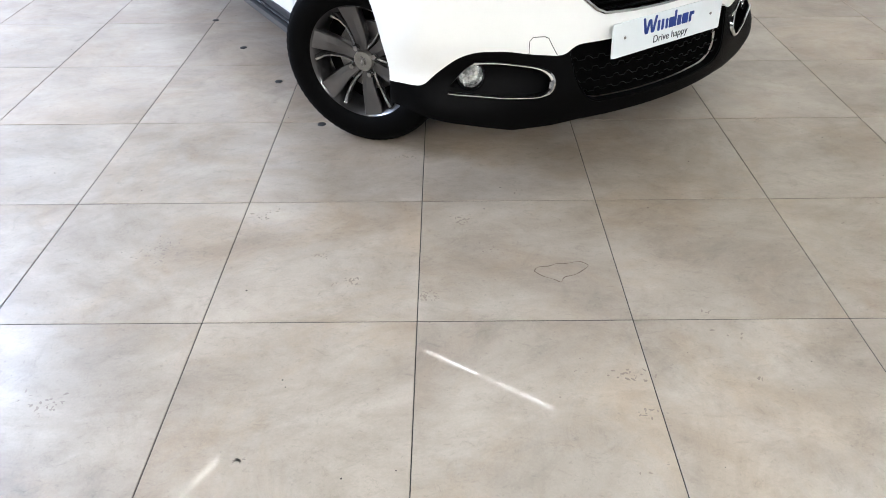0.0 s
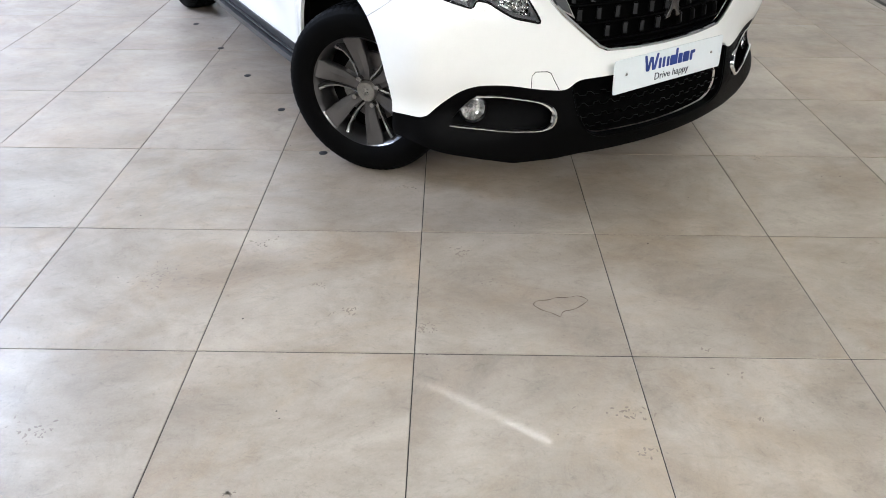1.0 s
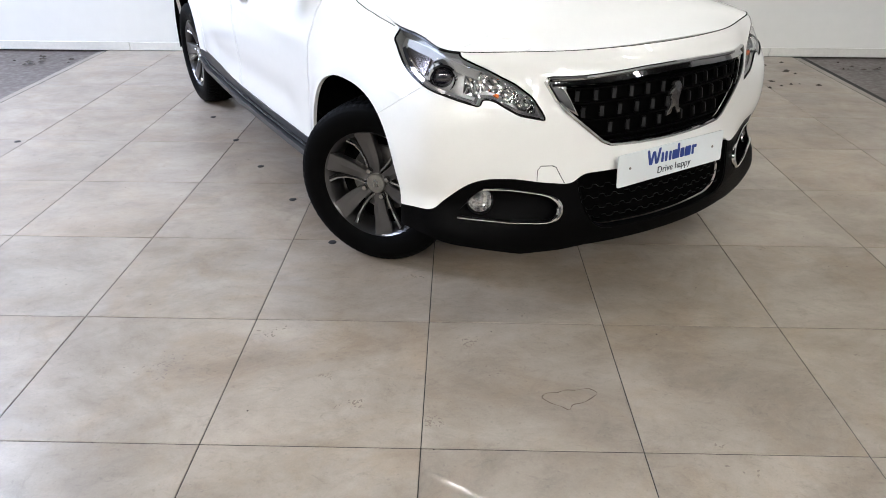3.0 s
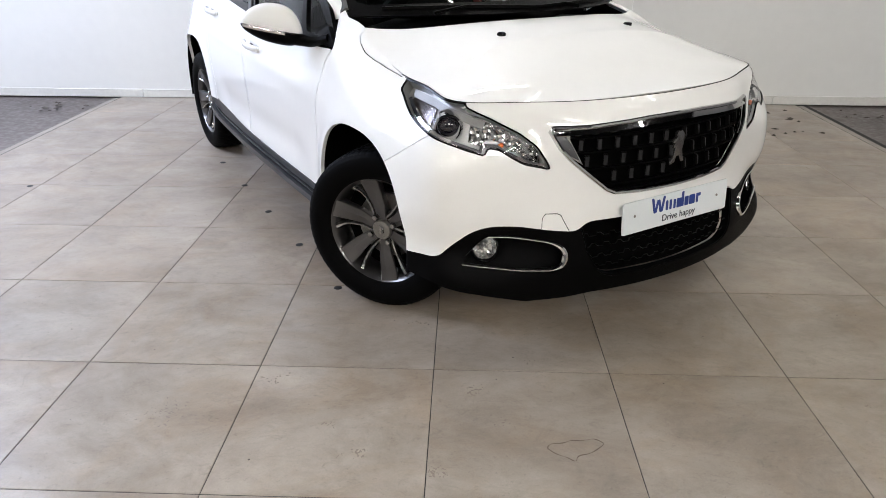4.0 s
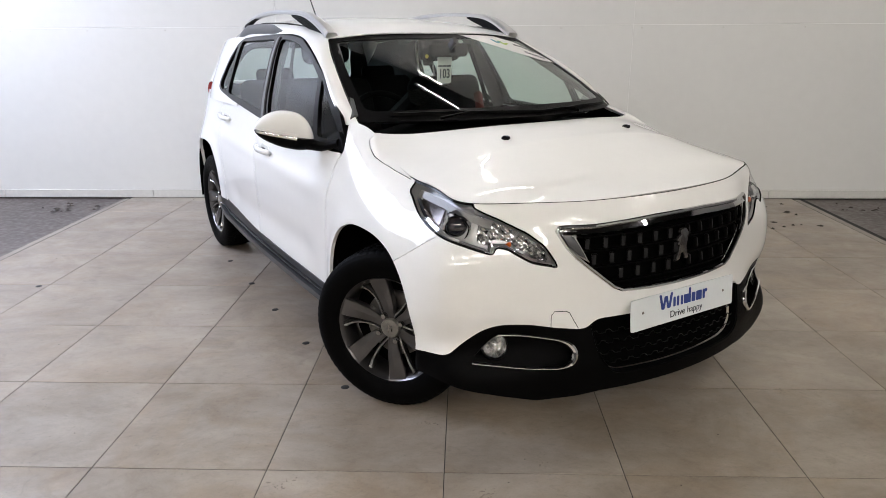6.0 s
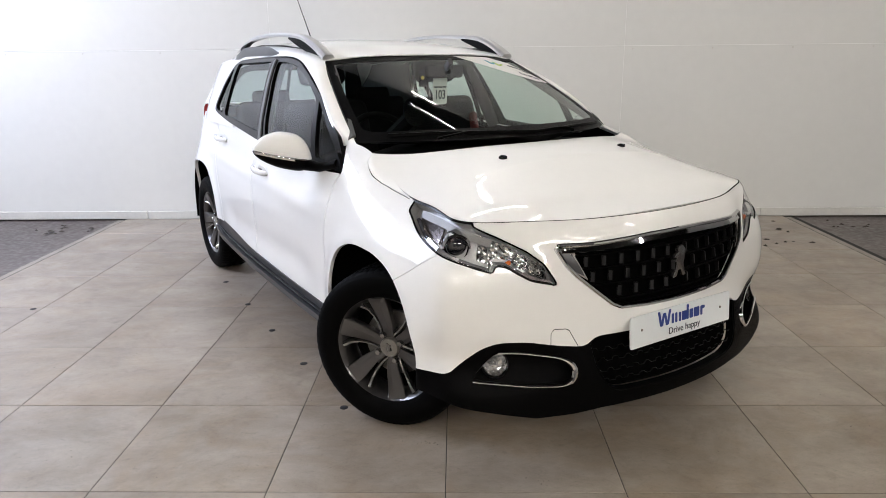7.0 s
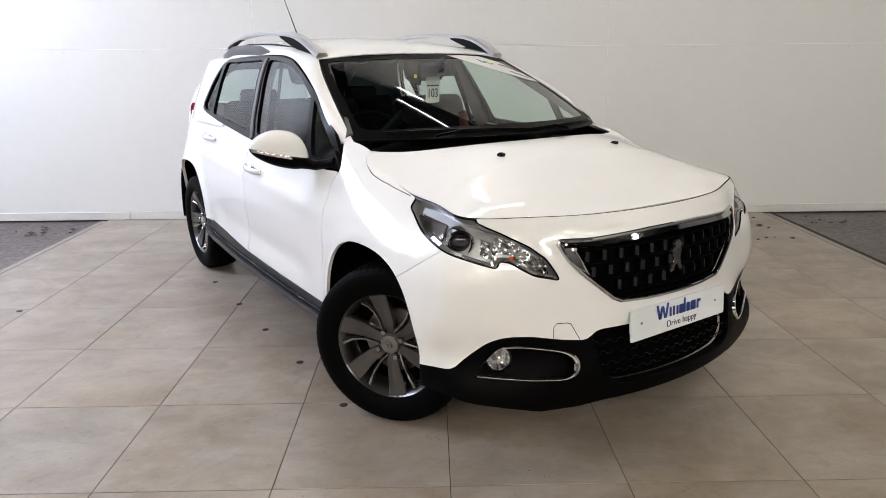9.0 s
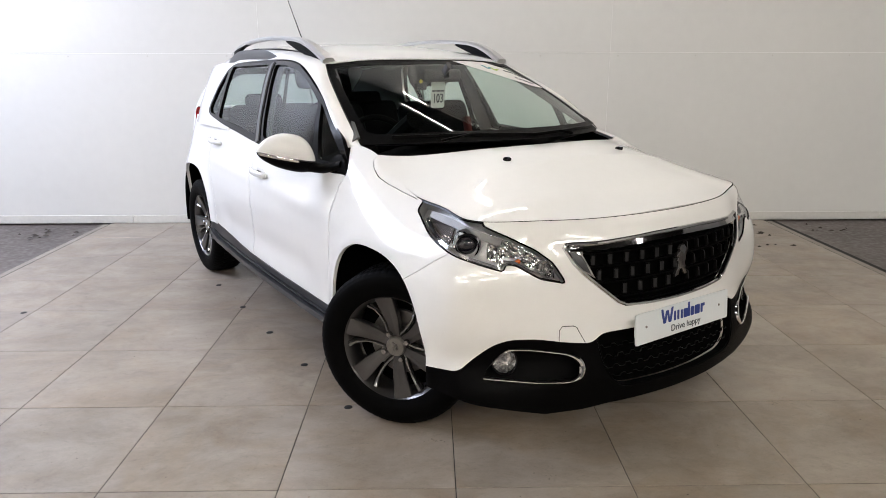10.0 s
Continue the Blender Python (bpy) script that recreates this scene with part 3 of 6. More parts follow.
# inner shell closing the gaps behind the skin, near-black as their painted shade
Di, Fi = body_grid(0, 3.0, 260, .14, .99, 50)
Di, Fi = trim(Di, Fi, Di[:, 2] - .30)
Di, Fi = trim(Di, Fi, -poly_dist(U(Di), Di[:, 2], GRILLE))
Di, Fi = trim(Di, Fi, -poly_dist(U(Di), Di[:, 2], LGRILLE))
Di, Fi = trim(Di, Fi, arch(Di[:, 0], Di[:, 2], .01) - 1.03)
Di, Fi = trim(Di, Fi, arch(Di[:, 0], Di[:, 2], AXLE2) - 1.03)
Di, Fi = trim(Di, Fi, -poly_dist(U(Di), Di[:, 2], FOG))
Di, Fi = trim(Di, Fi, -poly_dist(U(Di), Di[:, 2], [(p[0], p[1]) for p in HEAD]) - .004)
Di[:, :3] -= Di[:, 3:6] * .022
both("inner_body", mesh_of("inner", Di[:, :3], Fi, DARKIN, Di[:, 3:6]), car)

# bonnet
BC = [(-.3, 1.075), (-.2, 1.073), (0, 1.062), (.1, 1.045), (.2, 1.022), (.3, .995), (.4, .963), (.5, .928), (.6, .895), (.655, .880)]



def crown_at(x):
    """The bonnet's middle line, evened out."""
    return sum(w * pch(np.clip(x + d, -.3, .655), BC) for d, w in ((-.10, .1), (-.06, .2), (-.02, .2), (.02, .2), (.06, .2), (.10, .1)))


def hood_edge(n):
    s = np.concatenate([np.linspace(0, 1, n), np.linspace(1, 1.175, n // 3)[1:]])
    x, y, z = shell(s, 1 + 0 * s)
    return x, y, z


hx, hy, hz = hood_edge(90)
rows = []
NV = 61
for i in range(len(hx)):
    v = np.linspace(-1, 1, NV)
    yy = -hy[i] * -v
    t = np.abs(v)
    xc = hx[i]
    crown = crown_at(xc) - hz[i]
    w = np.abs(hy[i])
    lift = crown * (1 - t ** 3.1)
    xx = xc + 0 * v
    rows.append(np.stack([xx, yy, hz[i] + lift * min(1, w / .12)], -1))
P = np.array(rows)[::-1]
for _ in range(110):
    q = P[..., 2]
    q[1:-1, 1:-1] = .5 * q[1:-1, 1:-1] + .125 * (q[:-2, 1:-1] + q[2:, 1:-1] + q[1:-1, :-2] + q[1:-1, 2:])
Dh, Fh = grid(P)
if Dh[:, 5].mean() < 0:
    Dh[:, 3:6] *= -1
    Fh = [f[::-1] for f in Fh]
# rear edge: forward in the middle, back at the corners
Dh, Fh = trim(Dh, Fh, Dh[:, 0] - (-.012 - .225 * (np.abs(Dh[:, 1]) / .68) ** 2.2))


def on_flank(x, z, off=0.0):
    sx = 1 + (XC - x) / (XC - XR)
    q = shell(sx, (z - .17) / (pch(x, TOP) - .17))
    return Vector((float(q[0]), float(q[1]) + off, float(q[2]) - off * .5))


outline = [(x, y) for x, y in zip(hx, hy)] + [(x, -y) for x, y in zip(hx[::-1], hy[::-1])]
Dh, Fh = trim(Dh, Fh, poly_dist(Dh[:, 0], Dh[:, 1], outline) - .005 * sstep(-.02, .12, Dh[:, 0]))
bonnet = put("bonnet", panel("bonnet", Dh, Fh, WHITE, .008), car, "glossy white bonnet with a fine shut line")
Dc, Fc = body_grid(.98, 1.20, 70, .86, 1, 50)
near = Dh[(Dh[:, 1] < -.6) & (Dh[:, 0] < .2)]
near = near[np.abs(poly_dist(near[:, 0], near[:, 1], outline)) < .02]
edge_n = [(float(d[0]), d[3:6]) for d in near]
edge_n.sort(key=lambda p: p[0])
ex_x = np.array([p[0] for p in edge_n])
ex_n = np.array([p[1] for p in edge_n])
blend = np.clip((Dc[:, 2] - np.interp(-Dc[:, 0], [-p[0] for p in SHUT], [p[1] for p in SHUT])) / .03, 0, 1)
blend = blend * blend * (3 - 2 * blend)
for c in range(3):
    Dc[:, 3 + c] = Dc[:, 3 + c] * (1 - blend) + blend * np.interp(Dc[:, 0], ex_x, ex_n[:, c])
Dc[:, 3:6] /= np.linalg.norm(Dc[:, 3:6], axis=1)[:, None]
Dc, Fc = trim(Dc, Fc, poly_dist(Dc[:, 0], Dc[:, 2], BON) - .0008)
both("bonnet_corner", panel("bonnet_corner", Dc, Fc, WHITE, .008), bonnet, "rounded white bonnet corner")
# dark strips added in the shut line to draw the gap's shade
for sgn in (-1, 1):
    gap_r = [Vector((x - .0030, y * -sgn * .997, z - .0012)) for x, y, z in zip(hx, hy, hz) if x > .1]
    part("bonnet_seal", sweep_bm(gap_r, oval(.0075, .005, 6)), DARKIN, bonnet, "dark strip drawn as shade in the bonnet's shut line")
    gap_s = [on_flank(x, z, .006) for x, z in SHUT]
    part("bonnet_seal", sweep_bm([Vector((p.x, p.y * -sgn, p.z)) for p in gap_s], oval(.014, .003, 6), up=(0, -sgn * -1, .6)), GLOSSB, bonnet, "dark strip drawn as shade in the bonnet's shut line")
for sgn in (-1, 1):
    nz = part("washer_jet", join_bm(lathe_bm([(0, .012), (.010, .011), (.016, .006), (.018, -.004)], 14, "Z"), box_bm(.018, .012, .01, (.012, 0, .006), .003)), GLOSSB, bonnet, "black washer jet")
    nz.location = (.115, sgn * .317, float(pch(.115, BC)) - .017)

# ---- cabin ----
WGL = [(.90, .812), (.93, .805), (1.0, .785), (1.1, .755), (1.2, .715), (1.3, .672), (1.4, .615), (1.45, .575), (1.5, .52)]


def side_y(x, z):
    b = np.clip((-2.3 - x) / .85, 0, .995)
    return -pch(z, WGL) * (1 - .35 * b ** 2.6) * (1 - .03 * sstep(-.9, -.3, x))


CURVE_A = [(-.365, .699, 1.050), (-.50, .686, 1.138), (-.65, .657, 1.222), (-.86, .606, 1.328), (-1.02, .555, 1.402), (-1.25, .545, 1.445), (-1.6, .55, 1.470), (-2.0, .545, 1.478), (-2.35, .53, 1.462), (-2.7, .50, 1.42), (-2.9, .47, 1.385)]
CURVE_B = [(-.425, .742, 1.046), (-.51, .738, 1.108), (-.737, .697, 1.250), (-.95, .655, 1.335), (-1.15, .622, 1.395), (-1.325, .606, 1.415), (-1.5, .603, 1.418), (-1.9, .603, 1.412), (-2.2, .606, 1.400), (-2.5, .585, 1.38), (-2.8, .53, 1.36)]


def curve3(pts, n):
    P = np.array(pts, float)
    d = np.concatenate([[0], np.cumsum(np.linalg.norm(np.diff(P, axis=0), axis=1))])
    d /= d[-1]
    t = np.linspace(0, 1, n)
    out = []
    for k in range(3):
        # smooth through the points with rounded tangents
        m = np.gradient(P[:, k], d)
        i = np.clip(np.searchsorted(d, t) - 1, 0, len(d) - 2)
        h = d[i + 1] - d[i]
        q = (t - d[i]) / h
        out.append((1 + 2 * q) * (1 - q) ** 2 * P[i, k] + q * (1 - q) ** 2 * h * m[i] + q * q * (3 - 2 * q) * P[i + 1, k] + q * q * (q - 1) * h * m[i + 1])
    return np.stack(out, -1)


pa, pb = shell(1 + (XC + .372) / (XC - XR), 1.0), shell(1 + (XC + .437) / (XC - XR), (1.052 - .17) / (pch(-.437, TOP) - .17))
CURVE_A[0] = (float(pa[0]), -float(pa[1]), float(pa[2]) - .003)
CURVE_B[0] = (float(pb[0]), -float(pb[1]), float(pb[2]) - .003)
NA = 90
A3, B3 = curve3(CURVE_A, NA) * (1, -1, 1), curve3(CURVE_B, NA) * (1, -1, 1)
rows = []
for w in np.linspace(0, 1, 10):
    mid = A3 * (1 - w) + B3 * w
    bulge = 4 * w * (1 - w)
    rows.append(mid + np.array([.003, -.007, .008]) * bulge * np.clip(np.arange(NA) / 6, .15, 1)[:, None])
Dp, Fp = grid(np.array(rows))
if Dp[:, 5].mean() < 0:
    Dp[:, 3:6] *= -1
    Fp = [f[::-1] for f in Fp]
both("side_frame", panel("side_frame", Dp, Fp, WHITE, .004), car, "glossy white windscreen pillar and roof side")

# roof
RC = [(-3.0, 1.385), (-2.7, 1.455), (-2.3, 1.502), (-1.9, 1.518), (-1.5, 1.505), (-1.2, 1.472), (-1.0, 1.437), (-.9, 1.418)]
At = curve3(CURVE_A, 300) * (1, -1, 1)
At = At[At[:, 0] < -.985]
rows = []
for ax, ay, az in At[::3]:
    v = np.linspace(-1, 1, 41)
    fwd = .085 * sstep(-1.5, -.98, ax) * (1 - v * v)
    xx = ax + fwd
    zz = az + (pch(xx, RC) - az) * (1 - np.abs(v) ** 2.4)
    rows.append(np.stack([xx, ay * v, zz], -1))
Dr, Fr = grid(np.array(rows))
if Dr[:, 5].mean() < 0:
    Dr[:, 3:6] *= -1
    Fr = [f[::-1] for f in Fr]
roof = put("roof", panel("roof", Dr, Fr, WHITE, .005), car, "glossy white roof panel")
roof_front = np.array(rows)[0]

# windscreen between the pillars
Aw = curve3(CURVE_A, 300) * (1, -1, 1)
Aw = Aw[(Aw[:, 0] >= -.995) & (Aw[:, 2] > 1.036)][::-1]
WC = [(1.0, .15), (1.06, .0), (1.2, -.355), (1.32, -.665), (1.42, -.925)]
rows = []
for ax, ay, az in Aw[::2]:
    v = np.linspace(-1, 1, 41)
    zz = az + .016 * (1 - v * v)
    xc = pch(az + .016, WC)
    xx = ax + (xc - ax) * (1 - np.abs(v) ** 2.0)
    rows.append(np.stack([xx, ay * v * .992, zz], -1))
Pw = np.array(rows)
for _ in range(120):
    Pw[1:-1] = .5 * Pw[1:-1] + .25 * (Pw[:-2] + Pw[2:])
Dg, Fg = grid(Pw)
if Dg[:, 5].mean() < 0:
    Dg[:, 3:6] *= -1
    Fg = [f[::-1] for f in Fg]
screen = put("windscreen", mesh_of("windscreen", Dg[:, :3], Fg, WINGLASS, Dg[:, 3:6]), car, "clear green-tinted windscreen")
screen.visible_shadow = False
# black edge band of the screen
nr, nc = Pw.shape[:2]
Dg2 = Dg.copy()
vv = np.tile(np.linspace(-1, 1, nc), nr)
rr = np.repeat(np.linspace(0, 1, nr), nc)
band = np.maximum.reduce([(np.abs(vv) - .945) * .6, (rr - .90) * .5, (.05 - rr) * .8])
Db2, Fb2 = trim(np.concatenate([Dg2, band[:, None]], 1), Fg, band)
put("screen_band", panel("screen_band", Db2, Fb2, BLACK, .004, .0015), screen, "black ceramic edge band")

# side windows
WIN = round_poly([(-.325, .957), (-.464, 1.094), (-.737, 1.246), (-.953, 1.330), (-1.149, 1.390), (-1.325, 1.409), (-1.6, 1.412), (-2.15, 1.400), (-2.235, 1.372), (-2.31, 1.26), (-2.36, 1.14), (-2.345, 1.10), (-2.255, 1.080), (-2.0, 1.046), (-1.39, .988), (-.9, .965), (-.45, .945)], .03, 3)
GL1 = round_poly([(-.685, 1.000), (-.765, 1.225), (-.94, 1.308), (-1.17, 1.371), (-1.33, 1.388), (-1.470, 1.391), (-1.315, 1.025)], .02, 3)
GLT = round_poly([(-.385, .985), (-.735, 1.225), (-.63, .985)], .014, 3)
GL2 = round_poly([(-1.575, 1.392), (-2.17, 1.380), (-2.115, 1.082), (-1.425, 1.030)], .02, 3)
GL3 = round_poly([(-2.215, 1.362), (-2.30, 1.235), (-2.335, 1.13), (-2.29, 1.10), (-2.155, 1.09)], .02, 3)


def side_grid(x0, x1, z0, z1, nx, nz, off=0.0):
    Zg, Xg = np.meshgrid(np.linspace(z0, z1, nz), np.linspace(x1, x0, nx), indexing="ij")
    Pn = np.stack([Xg, side_y(Xg, Zg), Zg], -1)
    D_, F_ = grid(Pn)
    if (D_[:, 4] > 0).mean() > .5:
        D_[:, 3:6] *= -1
        F_ = [f[::-1] for f in F_]
    D_[:, :3] += D_[:, 3:6] * off
    return D_, F_


Dk, Fk = side_grid(-2.45, -.28, .93, 1.44, 230, 60, .004)
D, F = trim(Dk, Fk, poly_dist(Dk[:, 0], Dk[:, 2], WIN))
for g in (GL1, GLT, GL2, GL3):
    D, F = trim(D, F, -poly_dist(D[:, 0], D[:, 2], g))
wf = both("window_surround", panel("window_surround", D, F, GLOSSB, .018), car, "black window surround and door pillars")
for nm, g in (("front_side_window", GL1), ("quarterlight", GLT), ("rear_side_window", GL2), ("rear_quarterlight", GL3)):
    D, F = trim(Dk, Fk, poly_dist(Dk[:, 0], Dk[:, 2], g) + .006)
    D[:, :3] -= D[:, 3:6] * .010
    me = mesh_of(nm, D[:, :3], F, SIDEGLASS, D[:, 3:6])
    for o in both(nm, me, car):
        o.visible_shadow = False
# satin strip up the middle pillar
for sgn in (-1, 1):
    pts = [(x, float(side_y(np.array(x), np.array(z))) - .008, z) for x, z in zip(np.linspace(-1.372, -1.517, 12), np.linspace(1.0, 1.40, 12))]
    sb = sweep_bm([(x, y * -sgn, z) for x, y, z in pts], [(-.021, -.003), (.021, -.003), (.019, .003), (-.019, .003)], up=(0, sgn, .25))
    part("pillar_strip", sb, GREYTRIM, car, "dark grey pillar strip")
# white body behind the windows and under the roof side
Dk2, Fk2 = side_grid(-3.1, -1.9, 1.02, 1.47, 120, 50)
D, F = trim(Dk2, Fk2, -poly_dist(Dk2[:, 0], Dk2[:, 2], WIN))
D, F = trim(D, F, poly_dist(D[:, 0], D[:, 2], [(-1.9, 1.0), (-1.9, 1.40), (-2.2, 1.405), (-2.5, 1.40), (-2.75, 1.37), (-2.95, 1.20), (-3.08, 1.0)]))
both("rear_pillar", panel("rear_pillar", D, F, WHITE, .02), car, "glossy white rear pillar")
D[:, :3] -= D[:, 3:6] * .03
both("rear_pillar_lining", mesh_of("rear_pillar_lining", D[:, :3], [f[::-1] for f in F], LINER, -D[:, 3:6]), car, "grey rear pillar lining")
# dark grey trim over the rear door
for sgn in (-1, 1):
    path, sc = [], []
    for x in np.linspace(-1.53, -2.42, 26):
        q = (x + 1.53) / -.89
        z = 1.424 + .014 * math.sin(math.pi * min(1, q * 1.1)) - .055 * max(0, q - .7) / .3
        path.append((x, sgn * (.592 - .004 * q), z))
        sc.append(.35 + .65 * min(1, q * 7) * min(1, (1.04 - q) * 6))
    part("roof_side_trim", sweep_bm(path, [(-.006, -.034), (.010, -.032), (.016, .0), (.010, .022), (-.010, .038), (-.016, .01)], scale=sc), GREYTRIM, car, "dark grey trim above the rear door")
# tail end
def tail_point(v, z):
    xr = float(pch(z, [(.3, -3.18), (.5, -3.25), (.75, -3.25), (1.0, -3.2), (1.2, -3.08), (1.38, -2.86), (1.42, -2.7)]))
    w = float(pch(z, [(.3, .56), (.5, .64), (.75, .655), (1.0, .645), (1.2, .60), (1.38, .47), (1.42, .40)]))
    return (xr + .05 * v * v, w * v, z)


Pt = np.array([[tail_point(v, z) for v in np.linspace(-1, 1, 41)] for z in np.linspace(.3, 1.42, 60)])
Dt, Ft = grid(Pt)
if Dt[:, 3].mean() > 0:
    Dt[:, 3:6] *= -1
    Ft = [f[::-1] for f in Ft]
TGLASS = round_poly([(-.50, 1.10), (.50, 1.10), (.40, 1.37), (-.40, 1.37)], .06, 4)
D, F = trim(Dt, Ft, -poly_dist(Dt[:, 1], Dt[:, 2], TGLASS))
tailgate = put("tailgate", panel("tailgate", D, F, WHITE, .03), car, "glossy white tailgate")
D, F = trim(Dt, Ft, poly_dist(Dt[:, 1], Dt[:, 2], TGLASS) + .01)
D[:, :3] -= D[:, 3:6] * .006
put("rear_window", mesh_of("rear_window", D[:, :3], F, DARKGLASS, D[:, 3:6]), tailgate, "tinted rear window").visible_shadow = False
D, F = trim(Dt, Ft, -poly_dist(Dt[:, 1], Dt[:, 2], TGLASS))
D[:, :3] -= D[:, 3:6] * .045
put("tailgate_lining", mesh_of("tailgate_lining", D[:, :3], [f[::-1] for f in F], CABIN, -D[:, 3:6]), tailgate, "dark tailgate lining")
rows = []
for z in np.linspace(.98, 1.40, 16):
    xe = float(np.interp(z, [1.0, 1.20, 1.37, 1.40], [-3.07, -2.93, -2.72, -2.50]))
    a_, b_ = np.array([xe, float(side_y(np.array(xe), np.array(z))) + .003, z]), np.array(tail_point(-1, float(z))) + (.004, .002, 0)
    rows.append([a_ * (1 - w) + b_ * w + np.array([-.010, -.006, 0]) * 4 * w * (1 - w) for w in np.linspace(0, 1, 7)])
Dk3, Fk3 = grid(np.array(rows))
if Dk3[:, 4].mean() > 0:
    Dk3[:, 3:6] *= -1
    Fk3 = [f[::-1] for f in Fk3]
both("rear_corner", panel("rear_corner", Dk3, Fk3, WHITE, .01), car, "glossy white rear body corner")
for sgn in (-1, 1):
    tb = lathe_bm([(0, .03), (.06, .025), (.1, .01), (.11, -.02)], 20, "X")
    o = part("tail_lamp", tb, REDL, car, "red tail lamp")
    o.matrix_local = Matrix.Translation((-2.70, sgn * .712, 1.06)) @ Euler((0, 0, radians(180 - sgn * -62))).to_matrix().to_4x4() @ Matrix.Diagonal((.5, .35, .55, 1))
# aerial
mast = part("roof_aerial", sweep_bm([(-2.53, .02, 1.475), (-2.56, .02, 1.505), (-2.86, .02, 1.88)], oval(.007, .007, 6), up=(0, 1, 0), scale=[1.6, 1.1, .6]), GLOSSB, car, "thin black roof aerial")
part("aerial_base", lathe_bm([(0, 1.495), (.02, 1.485), (.03, 1.465)], 12, "Z"), GLOSSB, mast).location = (-2.53, .02, .012)

# ---- wheels ----
HUBCAP = material("worn_silver_cap", (.22, .21, .19), .42, metal=.6, grain=.25, grain_scale=220)


def tyre_mesh():
    R, n = WHEEL_R, 210
    prof = [(.212, -.088), (.222, -.098), (.245, -.106), (.270, -.107), (.292, -.101), (.304, -.093), (.311, -.084), (.3145, -.066), (.3145, -.052), (.308, -.050), (.308, -.042), (.3155, -.040),
            (.316, -.022), (.316, -.012), (.309, -.010), (.309, .0)]
    prof = [(r + (R - .316) * sstep(.23, .30, r), y) for r, y in prof]
    prof = prof + [(r, -y) for r, y in prof[-2::-1]]
    V, F = [], []
    m = len(prof)
    for i in range(n):
        a = 2 * math.pi * i / n
        for r, y in prof:
            if r > .300 and abs(y) > .058 and i % 3 == (0 if y < 0 else 1):
                r -= .0016
            if r > .310 and abs(y) < .058 and abs(y) > .012 and i % 5 == 1:
                r -= .004
            V.append((r * math.cos(a), y, r * math.sin(a)))
    for i in range(n):
        for j in range(m - 1):
            a, b = i * m + j, ((i + 1) % n) * m + j
            F.append((a, a + 1, b + 1, b))
    me = mesh_of("tyre", V, F, RUBBER, smooth=False)
    for p in me.polygons:
        p.use_smooth = math.hypot(p.center.x, p.center.z) < .295
    return me


